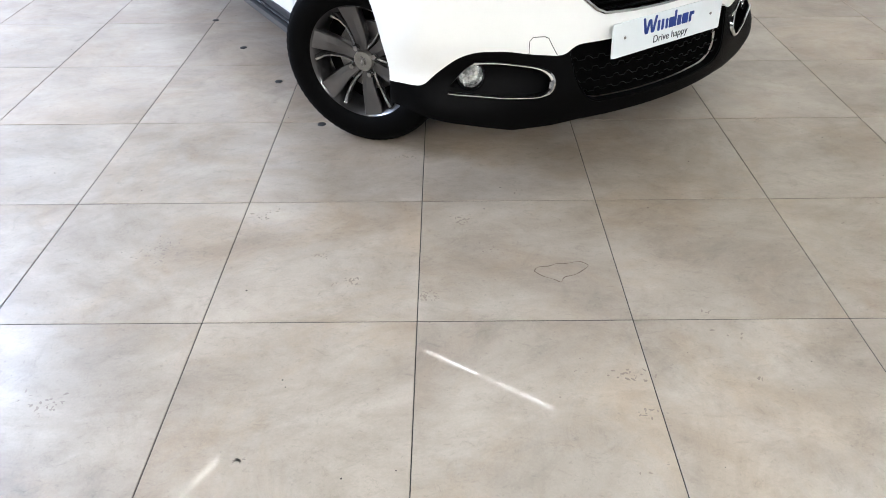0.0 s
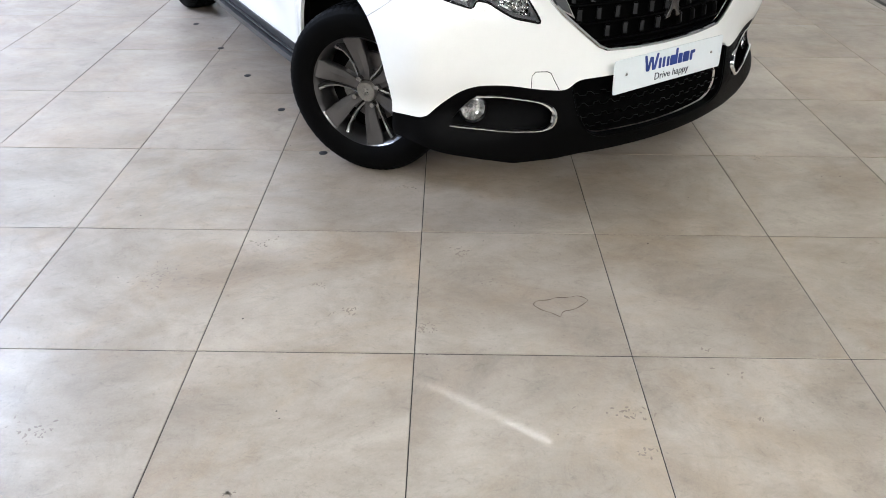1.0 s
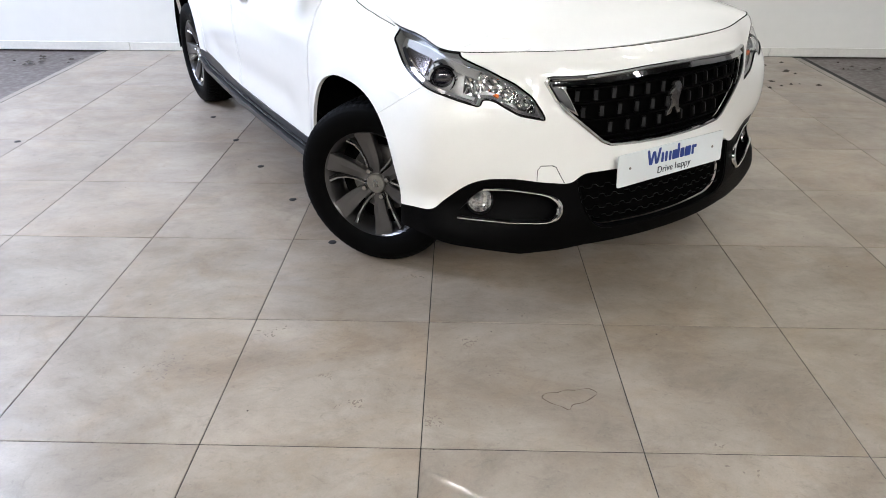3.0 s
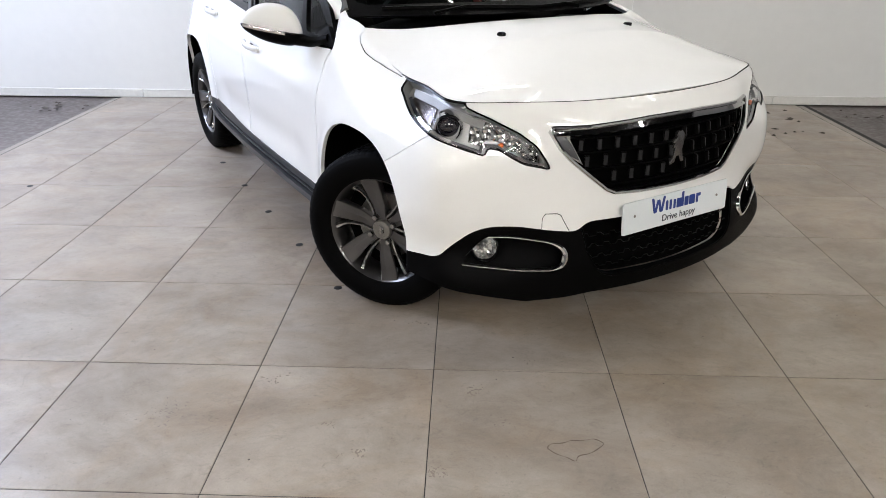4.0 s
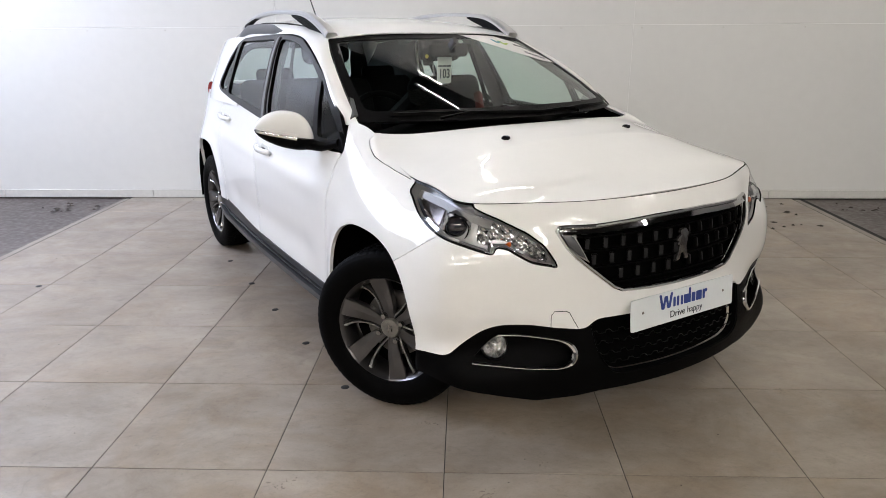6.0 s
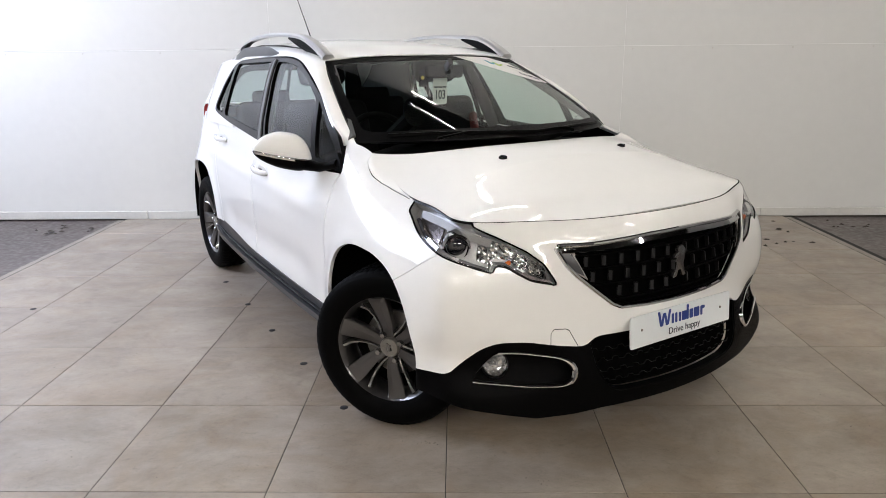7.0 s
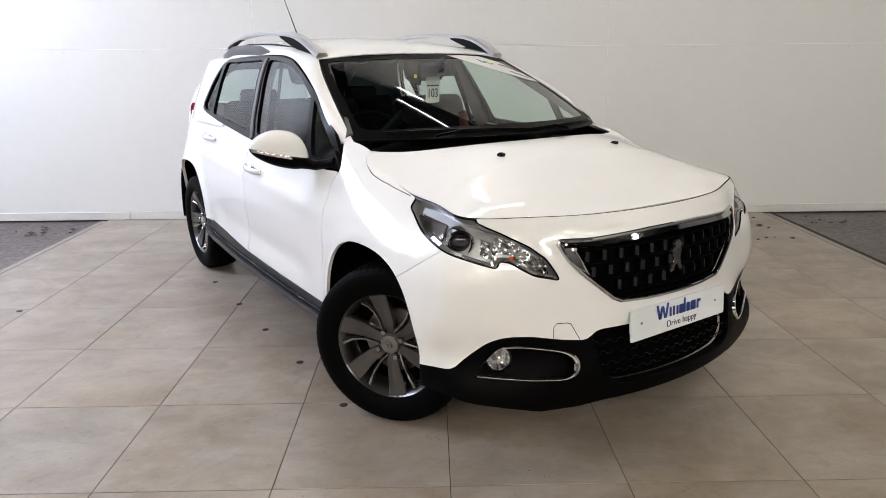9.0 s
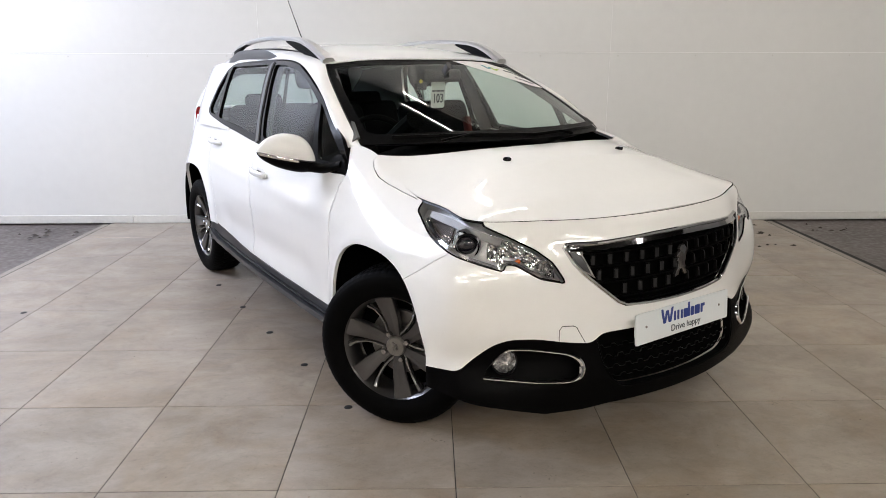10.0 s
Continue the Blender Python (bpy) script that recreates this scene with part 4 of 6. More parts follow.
def make_wheel():
    """A wheel with its outer face towards -Y, centred on its axle."""
    w = part("wheel", lathe_bm([(.214, .09), (.206, .07), (.196, .0), (.190, -.045), (.196, -.066), (.204, -.079), (.212, -.088), (.217, -.088), (.217, -.078)], 72), ALLOYD, None)
    put("tyre", tyre_mesh(), w, "black rubber tyre with tread")
    # near-black disc set behind the spokes as the shade between them
    part("rim_back", lathe_bm([(0, .01), (.17, .01), (.195, .02)], 40), DARKIN, w)
    part("brake_disc", lathe_bm([(.03, .0), (.07, -.012), (.075, -.004), (.132, -.004), (.134, .008)], 48), STEEL, w, "worn steel brake disc")
    part("wheel_centre", lathe_bm([(0, -.046), (.040, -.046), (.060, -.044), (.068, -.036), (.070, -.01)], 40), ALLOYD, w)
    part("hub_cap", lathe_bm([(0, -.068), (.030, -.068), (.036, -.067), (.039, -.063), (.040, -.05)], 32), HUBCAP, w, "satin silver hub cap with a plain badge")
    for q in range(5):
        part("badge_relief", box_bm(.007, .002, .024 - .003 * q, (.009 * math.cos(1.9 * q), -.0688, .011 * math.sin(1.9 * q)), .0008, 1), RIBM, w, "plain raised badge shape", smooth=False)
    blade = [(.034, .024, -.052), (.060, .027, -.056), (.085, .031, -.059), (.110, .036, -.063), (.140, .041, -.068), (.170, .046, -.074), (.190, .0485, -.079), (.2055, .050, -.083)]
    # each blade: a broad flat face with a bright narrow rib along one edge
    def blade_mesh(k):
        rot = Matrix.Rotation(2 * math.pi * k / 6, 4, "Y")
        bm = bmesh.new()
        rings = []
        for r, hw, y in blade:
            t = max(0, (r - .05) / .15)
            c = .004 + .008 * math.sin(math.pi * t) * (1 - t) - .004 * t
            ring = [(c - hw * .75, y + .014), (c - hw * .82, y + .003), (c - hw * .76, y), (c + hw * .10, y - .007 * math.sin(math.pi * min(1, t))), (c + hw * .66, y - .002 * t), (c + hw * .76, y + .004), (c + hw * .70, y + .030)]
            rings.append([bm.verts.new(rot @ Vector((q[0], q[1], r))) for q in ring])
        for a, b in zip(rings[:-1], rings[1:]):
            for j in range(7):
                bm.faces.new((a[j], a[(j + 1) % 7], b[(j + 1) % 7], b[j]))
        bm.faces.new(rings[0])
        bm.faces.new(rings[-1][::-1])
        return bm
    def rib_mesh(k):
        rot = Matrix.Rotation(2 * math.pi * k / 6, 4, "Y")
        path = [rot @ Vector((x, y, r)) for x, y, r in ((-.026, -.042, .040), (-.028, -.043, .07), (-.034, -.044, .10), (-.044, -.048, .13), (-.059, -.056, .16), (-.080, -.068, .184))]
        return sweep_bm(path, [(-.011, -.014), (.011, -.014), (.008, .004), (.001, .010), (-.006, .008), (-.010, .001)], up=(0, -1, 0), scale=[1.1, .95, .85, .85, 1.0, 1.5])
    for k in range(6):
        part("spoke", blade_mesh(k), ALLOYD, w, angle=12)
        part("spoke_rib", rib_mesh(k), RIBM, w, "bright alloy rib", angle=40)
    for k in range(4):
        a = math.pi / 2 * k + .30
        b = lathe_bm([(0, -.073), (.010, -.073), (.0135, -.068), (.0135, -.045)], 6)
        o = part("wheel_bolt", b, RIBM, w, "steel wheel bolt", smooth=False)
        o.location = (.054 * math.cos(a), 0, .054 * math.sin(a))
    part("valve", lathe_bm([(0, -.01), (.004, -.008), (.004, .02)], 8), GLOSSB, w).location = (.10, -.06, -.165)
    return w


STEER = 35
wheel = make_wheel()
wheel["label"] = "grey six-spoke alloy wheel with black tyre"
spots = [((-.012, -.733, WHEEL_R), STEER), ((-.012, .733, WHEEL_R), STEER + 180), ((AXLE2, -.708, WHEEL_R), 0), ((AXLE2, .708, WHEEL_R), 180)]
for i, (p, a) in enumerate(spots):
    m = Matrix.Translation(p) @ Matrix.Rotation(radians(a), 4, "Z") @ Matrix.Rotation(radians((-10, 75, 30, 10)[i]), 4, "Y")
    if i == 0:
        wheel.parent = car
        wheel.matrix_basis = m
    else:
        o = copy_thing(wheel, m)
        o.parent = car
# dark wheel housings, near-black so the arch's shade sits in their colour
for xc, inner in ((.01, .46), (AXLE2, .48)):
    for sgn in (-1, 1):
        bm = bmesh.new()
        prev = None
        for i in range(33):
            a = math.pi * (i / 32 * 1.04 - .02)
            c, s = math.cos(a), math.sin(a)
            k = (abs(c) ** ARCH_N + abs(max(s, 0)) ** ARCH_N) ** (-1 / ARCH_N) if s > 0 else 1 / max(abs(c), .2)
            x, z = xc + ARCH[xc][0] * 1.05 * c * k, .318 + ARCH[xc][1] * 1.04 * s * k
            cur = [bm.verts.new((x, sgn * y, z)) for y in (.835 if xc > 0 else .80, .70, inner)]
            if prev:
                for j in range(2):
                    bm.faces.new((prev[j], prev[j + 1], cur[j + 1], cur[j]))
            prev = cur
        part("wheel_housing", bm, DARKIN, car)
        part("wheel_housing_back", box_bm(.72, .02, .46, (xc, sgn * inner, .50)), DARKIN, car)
# underside parts in the same near-black, shade under the car painted in
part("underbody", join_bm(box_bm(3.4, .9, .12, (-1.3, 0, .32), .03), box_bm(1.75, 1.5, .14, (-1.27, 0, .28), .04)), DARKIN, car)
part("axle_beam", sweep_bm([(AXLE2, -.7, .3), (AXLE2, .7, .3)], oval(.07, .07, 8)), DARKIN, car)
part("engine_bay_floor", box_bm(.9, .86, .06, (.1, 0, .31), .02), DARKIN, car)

# ---- the floor's tiles ----
T = .6
bed = setting("tile_bed", box_bm(6.16, 8.6, .010, (.02, .46, -.007)), GROUT, "dark grout bed under the stone tiles")
tile_bm = box_bm(T - .0028, T - .0028, .012, (0, 0, -.006), .0012, 1)
tile_me = part("tile", tile_bm, TILE, bed, smooth=False)
first = tile_me
tdata = first.data
bpy.data.objects.remove(first)
half = part("tile", box_bm(T - .0028, .545, .012, (0, 0, -.006), .0012, 1), TILE, bed, smooth=False)
hdata = half.data
bpy.data.objects.remove(half)
for i in range(-5, 5):
    for j in range(-6, 8):
        o = put("tile", tdata if j < 7 else hdata, bed)
        o.location = (T * (i + .5), T * (j + .5) if j < 7 else T * 7 + .275, random.uniform(-.0003, .0003))
for sgn in (-1, 1):
    part("edge_strip", box_bm(.055, 8.5, .012, (sgn * 3.032, .46, -.007), .003, 1), EDGE, bed, "worn pale metal edge strip", smooth=False)

# ---- strip lights ----
def strip_light(x0, y0, x1, y1, z=4.45, wide=.03, lit=TUBE):
    length = math.hypot(x1 - x0, y1 - y0)
    root = part("strip_light", box_bm(length, .09, .05, (0, 0, .05), .008), LAMPBODY, None, smooth=False)
    root.matrix_world = pose((x0 + x1) / 2, (y0 + y1) / 2, z, 0, 0, math.degrees(math.atan2(y1 - y0, x1 - x0)))
    tagged(root, "long ceiling strip light set out of view, switched on", "ceiling light", "ceiling strip lights")
    part("tube", sweep_bm([(-length / 2 + .03, 0, 0), (length / 2 - .03, 0, 0)], oval(wide, .03, 10)), lit, root, "glowing tube")
    for s in (-1, 1):
        part("suspension_wire", sweep_bm([(s * length * .35, 0, .07), (s * length * .35, 0, 4.78 - z)], oval(.006, .006, 5), up=(0, 1, 0)), LAMPBODY, root)
    return root


strip_light(-.2, 4.19, 1.25, 3.30, wide=.03)
strip_light(-.12, 4.69, .22, 4.53, wide=.05, lit=TUBEFAR)
strip_light(-2.17, 2.79, -2.9, 1.4)
# rear rows out of view, tubes made wide to add fill on the front
for gx in (-5.4, -3.0, -.6, 1.8, 4.2, 6.6):
    for gy in (-7.6, -5.5):
        strip_light(gx - .8, gy + .35, gx + .8, gy - .35, wide=.24, lit=TUBEFAR)
# two unseen strips added to brighten the right wall and the car's front
strip_light(3.4, 2.0, 5.0, 1.3, wide=.05)
strip_light(4.6, .1, 6.1, -.6, wide=.05)
for gx in (-3.9, -1.5, .9, 3.3):
    strip_light(gx - .7, 1.75, gx + .7, 1.15, wide=.05)


# ---- details of the car ----


_ts, _tk = np.linspace(0, 1.3, 521), np.linspace(0, 1, 160)
_tx, _ty, _tz = shell(*np.meshgrid(_ts, _tk, indexing="ij"))
_tu = u_of(_ts)


def on_shell(u, z, off=0.0):
    """A place on the right half of the lower body, off metres outside it."""
    def at(u_, z_):
        m = 1 if u_ >= 0 else -1
        f = float(np.interp(abs(u_), _tu, np.arange(521)))
        i = min(int(f), 519)
        q = []
        for c in (i, i + 1):
            zc = np.minimum.accumulate(_tz[c][::-1])[::-1]
            ext = z_ if z_ <= zc[-1] else zc[-1]
            q.append(np.array([np.interp(ext, zc, _tx[c]), np.interp(ext, zc, _ty[c]), z_]))
        p_ = q[0] * (1 - f + i) + q[1] * (f - i)
        return Vector((p_[0], p_[1] * m, p_[2]))
    p, a, b = at(u, z), at(u + .006, z - .003), at(u - .003, z - .009)
    c = at(u - .006, z - .003)
    n = (p - b).cross(a - c).normalized()
    return p + n * off, n


def skin(poly, off, u0, u1, z0=.25, z1=.93, nu=60, nz=40, rough_amp=0.0):
    """The part of the body's surface inside an outline, set off by off metres."""
    D_, F_ = body_grid(u0 / FRONT, u1 / FRONT if u1 < FRONT else 1 + (u1 - FRONT) / (XC - XR), nu, (z0 - .17) / .72, min(1, (z1 - .17) / .72), nz)
    D_[:, :3] += D_[:, 3:6] * off
    if poly is not None:
        D_, F_ = trim(D_, F_, poly_dist(D_[:, 6], D_[:, 2] - D_[:, 5] * off, poly))
    return D_, F_


def along(poly, off, closed=True):
    return [on_shell(u, z, off)[0] for u, z in poly]


def flip(ob, parent=None):
    """The same part on the other side of the car."""
    o = put(ob.name.split(".")[0], mirror_mesh(ob.data), parent or ob.parent, ob.get("label", ""))
    return o


def dense(poly, step=.012, closed=True):
    out = []
    n = len(poly)
    for i in range(n if closed else n - 1):
        a, b = np.array(poly[i], float), np.array(poly[(i + 1) % n], float)
        m = max(1, int(np.linalg.norm(b - a) / step))
        for t in range(m):
            out.append(tuple(a + (b - a) * t / m))
    if not closed:
        out.append(tuple(poly[-1]))
    return out


# grille: chrome surround, dark insert, rows of small upright blocks
GR = [p for p in GRILLE if p[0] >= 0]
loop = dense(GR, .014, False)
path_r = along(loop, .004)
path = path_r + [Vector((p.x, -p.y, p.z)) for p in path_r[-2:0:-1]]
grille = part("grille_surround", sweep_bm(path, [(-.006, -.012), (.006, -.012), (.006, .001), (.003, .005), (-.003, .005), (-.006, .001)], up=(1, 0, .2), closed=True), DCHROME, car, "polished chrome grille surround")
top = [on_shell(abs(u), float(np.interp(abs(u), [0, .13, .213, .377, .49], [.809, .807, .803, .797, .795])), .001)[0] for u in np.linspace(0, .485, 26)]
top = [Vector((p.x, -p.y, p.z)) for p in top[:0:-1]] + top
part("grille_top_bar", sweep_bm(top, [(.016, -.012), (-.014, -.008), (-.014, .004), (-.010, .008), (.014, -.005)], up=(1, 0, .1)), DCHROME, grille, "chrome bar across the top of the grille")
for sgn in (1, -1):
    corner = [(.497, .800), (.432, .797), (.435, .772), (.40, .715), (.385, .692), (.44, .722), (.468, .752)]
    pl = lambda a, b, c: (lambda q: (q[0].x, q[0].y * sgn, q[0].z))(on_shell(a, b, c - .006))
    part("grille_corner", slab_bm(dense(corner, .03), .010, pl, .002), DCHROME, grille, "broad chrome grille corner")
# dark insert whose near-black colour carries the grille's depth shade
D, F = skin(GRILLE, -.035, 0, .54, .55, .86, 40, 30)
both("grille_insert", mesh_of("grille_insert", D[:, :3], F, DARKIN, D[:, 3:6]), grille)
for zb in (.800, .775, .728, .671, .614, .592):
    w = float(np.interp(zb, [.58, .60, .67, .75, .80], [.25, .28, .365, .445, .48]))
    pts = [on_shell(u, zb, -.016)[0] for u in np.linspace(0, w, 14)]
    pts = [Vector((p.x, -p.y, p.z)) for p in pts[:0:-1]] + pts
    part("grille_bar", sweep_bm(pts, [(-.0025, -.008), (.0025, -.008), (.0025, .008), (-.0025, .008)], up=(1, 0, 0)), BLACK, grille)
BLOCKF = material("grille_block_face", (.018, .018, .019), .5, spec=.10, grain=.1)
for zr, shift, count in ((.752, .045, 7), (.699, .020, 7), (.643, .052, 4)):
    for kx in range(count):
        u = shift + .0685 * kx
        wmax = float(np.interp(zr, [.58, .60, .67, .75, .80], [.25, .28, .365, .430, .47]))
        if u > wmax - .02:
            continue
        for sgn in (1, -1):
            if u < .05 and sgn < 0 and shift < .01:
                continue
            p, n = on_shell(u, zr, -.012)
            ang = math.atan2(n.y, n.x)
            m = Matrix.Translation((p.x, p.y * sgn, p.z)) @ Matrix.Rotation((ang * .9 - .45) * sgn, 4, "Z") @ Matrix.Rotation(radians(-8), 4, "Y")
            b = box_bm(.012, .018, .040, (0, 0, 0), .003, 1)
            part("grille_block", b, BLACK, grille, smooth=False).matrix_local = m
            f = box_bm(.003, .013, .032, (.0065, -.001 * sgn, 0), .001, 1)
            part("block_face", f, BLOCKF, grille, "small satin block face", smooth=False).matrix_local = m
# badge: a plain satin shape
badge = [(-.030, -.055), (-.010, -.050), (-.004, -.030), (.008, -.028), (.020, -.052), (.036, -.050), (.028, -.030), (.024, -.008), (.030, .018), (.034, .040), (.018, .058), (-.002, .056), (-.010, .044), (-.004, .036),
         (-.016, .030), (-.026, .018), (-.012, .016), (-.022, .002), (-.010, .000), (-.014, -.022), (-.026, -.040)]
o = part("badge", slab_bm(badge, .012, lambda a, b, c: (c, a, b), .003), ALLOY, grille, "plain satin silver badge shape")
o.matrix_local = Matrix.Translation((.706, .0, .705)) @ Matrix.Rotation(radians(-4), 4, "Y")

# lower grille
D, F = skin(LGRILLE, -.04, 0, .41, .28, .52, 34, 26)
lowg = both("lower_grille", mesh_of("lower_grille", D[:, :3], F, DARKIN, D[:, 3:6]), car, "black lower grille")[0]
FINE = material("worn_black_edge", (.004, .004, .004), .5, spec=.10)
for zb in (.340, .375, .410, .445):
    pts = []
    w = float(np.interp(zb, [.30, .33, .384, .47], [.28, .33, .36, .376]))
    us = np.linspace(-w, w, 120)
    for u in us:
        ph = (u / .052 + (zb - .34) / .07) % 1
        dz = .010 * (sstep(.15, .25, ph) - sstep(.60, .70, ph))
        p = on_shell(abs(u), zb + float(dz), -.016)[0]
        pts.append(Vector((p.x, p.y if u > 0 else -p.y, p.z)))
    part("grille_slat", sweep_bm(pts, [(-.0011, -.004), (.0, .001), (.0011, -.004)], up=(1, 0, 0)), FINE, lowg, "black castellated slat")
rimp = along(dense([p for p in LGRILLE if p[0] > 0 and p[1] < .49], .012, False), .0)
rimp = rimp + [Vector((p.x, -p.y, p.z)) for p in rimp[::-1]]
part("grille_rim", sweep_bm(rimp, oval(.006, .006, 6), up=(1, 0, 0)), BLACK, lowg)

# number plate on a white bracket
plate = part("number_plate", slab_bm(round_poly([(-.26, -.0555), (.26, -.0555), (.26, .0555), (-.26, .0555)], .008, 3), .004, lambda a, b, c: (c, a, b), .001), PLATEW, car, "white acrylic show plate", angle=20)
PLATE_M = Matrix.Translation((.748, 0, .504)) @ Matrix.Rotation(radians(-5), 4, "Y")
plate.matrix_local = PLATE_M
brk = part("plate_bracket", slab_bm(round_poly([(-.235, -.030), (-.225, -.052), (.225, -.052), (.235, -.030), (.230, .040), (-.230, .040)], .01, 3), .016, lambda a, b, c: (c - .024, a, b), .005), WHITE, car, "white bracket behind the plate")
brk.matrix_local = PLATE_M @ Matrix.Translation((-.001, 0, 0))


def text_part(text, size, mat, parent, m, name="lettering", stretch=1.0, bold=0.0, depth=.0006):
    cu = bpy.data.curves.new(name, "FONT")
    cu.body, cu.size, cu.align_x, cu.align_y, cu.extrude, cu.offset = text, size, "CENTER", "CENTER", depth, bold
    tmp = new("tmp_text", cu)
    bpy.context.view_layer.update()
    me = bpy.data.meshes.new_from_object(tmp.evaluated_get(bpy.context.evaluated_depsgraph_get()))
    bpy.data.objects.remove(tmp)
    me.materials.clear()
    me.materials.append(mat)
    ob = put(name, me, parent)
    ob.matrix_local = m @ Matrix.Diagonal((stretch, 1, 1, 1))
    return ob


FACE = Matrix(((0, 0, 1, 0), (1, 0, 0, 0), (0, 1, 0, 0), (0, 0, 0, 1)))


def wordmark(parent, m, scale, mat, name="wordmark_stroke"):
    """A trade name, drawn as plain upright strokes of its rhythm and colour."""
    strokes = [(.05, 1.0, -.28, .15), (.25, .85, .24, .14), (.45, .85, -.24, .14), (.66, 1.0, .28, .15), (.93, .66, 0, .15), (1.18, .66, 0, .15), (1.45, .62, 0, .15), (1.76, .62, 0, .34), (2.00, 1.0, 0, .15),
               (2.27, .62, 0, .26), (2.66, .64, 0, .40), (3.02, .64, 0, .15), (3.16, .22, 0, .20)]
    for x, h, lean, w in strokes:
        base = 0 if h > .4 else .42
        poly = round_poly([(x - 1.65 - w / 2 - lean * .3, base), (x - 1.65 + w / 2 - lean * .3, base), (x - 1.65 + w / 2 + lean * .3, base + h), (x - 1.65 - w / 2 + lean * .3, base + h)], .06, 3)
        o = part(name, slab_bm([(a * scale * 1.35, b * scale) for a, b in poly], .0008, lambda a, b, c: (a, b, c)), mat, parent, smooth=False)
        o.matrix_local = m


wordmark(plate, Matrix.Translation((.0044, 0, -.004)) @ FACE, .054, BLUEINK)
text_part("Drive happy", .034, DARKINK, plate, Matrix.Translation((.0046, .010, -.030)) @ FACE)
for sgn in (-1, 1):
    part("plate_screw", lathe_bm([(0, .0065), (.004, .006), (.005, .004)], 10, "X"), STEEL, plate, "small steel screw").location = (0, sgn * .205, .004)

# tow-eye cover outline
tow = dense([(.521, .484), (.519, .525), (.508, .538), (.468, .536), (.455, .530), (.428, .476)], .008, False)
part("tow_cover_joint", sweep_bm(along(tow, .0004), oval(.003, .0016, 6), up=(1, 0, 0)), GREYTRIM, car, "fine joint of the towing-eye cover")

# fog lamps in their recess
D, F = skin(FOG, -.045, .40, .84, .32, .50, 40, 24)
fogs = both("fog_recess", mesh_of("fog_recess", D[:, :3], F, BLACK, D[:, 3:6]), car, "black fog lamp recess")
wallp = along(FOG, -.001)
wall2 = along(FOG, -.047)
for sgn, par in ((1, fogs[0]), (-1, fogs[1])):
    bm = bmesh.new()
    va = [bm.verts.new((p.x, p.y * sgn, p.z)) for p in wallp]
    vb = [bm.verts.new((p.x, p.y * sgn, p.z)) for p in wall2]
    for i in range(len(va)):
        j = (i + 1) % len(va)
        bm.faces.new((va[i], va[j], vb[j], vb[i]))
    part("recess_wall", bm, BLACK, par)
    trimline = dense([(.793, .376), (.62, .354), (.50, .349), (.468, .358), (.450, .378), (.446, .402), (.456, .424), (.49, .440), (.62, .462), (.700, .468)], .01, False)
    for _ in range(6):
        trimline = [trimline[0]] + [tuple((np.array(trimline[i - 1]) + 2 * np.array(trimline[i]) + np.array(trimline[i + 1])) / 4) for i in range(1, len(trimline) - 1)] + [trimline[-1]]
    pth = [Vector((p.x, p.y * sgn, p.z)) for p in along(trimline, .004)]
    wid = [.38 + .62 * math.exp(-((u - .45) / .03) ** 2) for u, z in trimline]
    part("fog_trim", sweep_bm(pth, [(-.009, -.010), (.009, -.010), (.010, .0), (.004, .005), (-.004, .005), (-.010, .0)], up=(.8, -.6 * sgn, 0), scale=wid), CHROME, par, "chrome fog lamp trim")
    p, n = on_shell(.708, .424, -.012)
    n = Vector((n.x, n.y * sgn, n.z))
    rot = n.to_track_quat("X", "Z").to_matrix().to_4x4()
    m = Matrix.Translation((p.x, p.y * sgn, p.z)) @ rot
    lamp = part("fog_lamp", lathe_bm([(.046, -.02), (.047, .008), (.043, .012), (.040, .006)], 28, "X"), GLOSSB, par, "round fog lamp")
    lamp.matrix_local = m
    bowl = part("reflector", lathe_bm([(.0, -.018), (.012, -.017), (.026, -.010), (.040, .004)], 12, "X"), SILVERB, lamp, "faceted silver reflector", smooth=False)
    lens = part("lens", lathe_bm([(0, .016), (.02, .013), (.040, .006)], 24, "X"), LENSGLASS, lamp, "clear lens")
    lens.visible_shadow = False
    part("bulb_cap", lathe_bm([(0, .012), (.007, .010), (.008, -.01)], 10, "X"), CHROME, lamp)

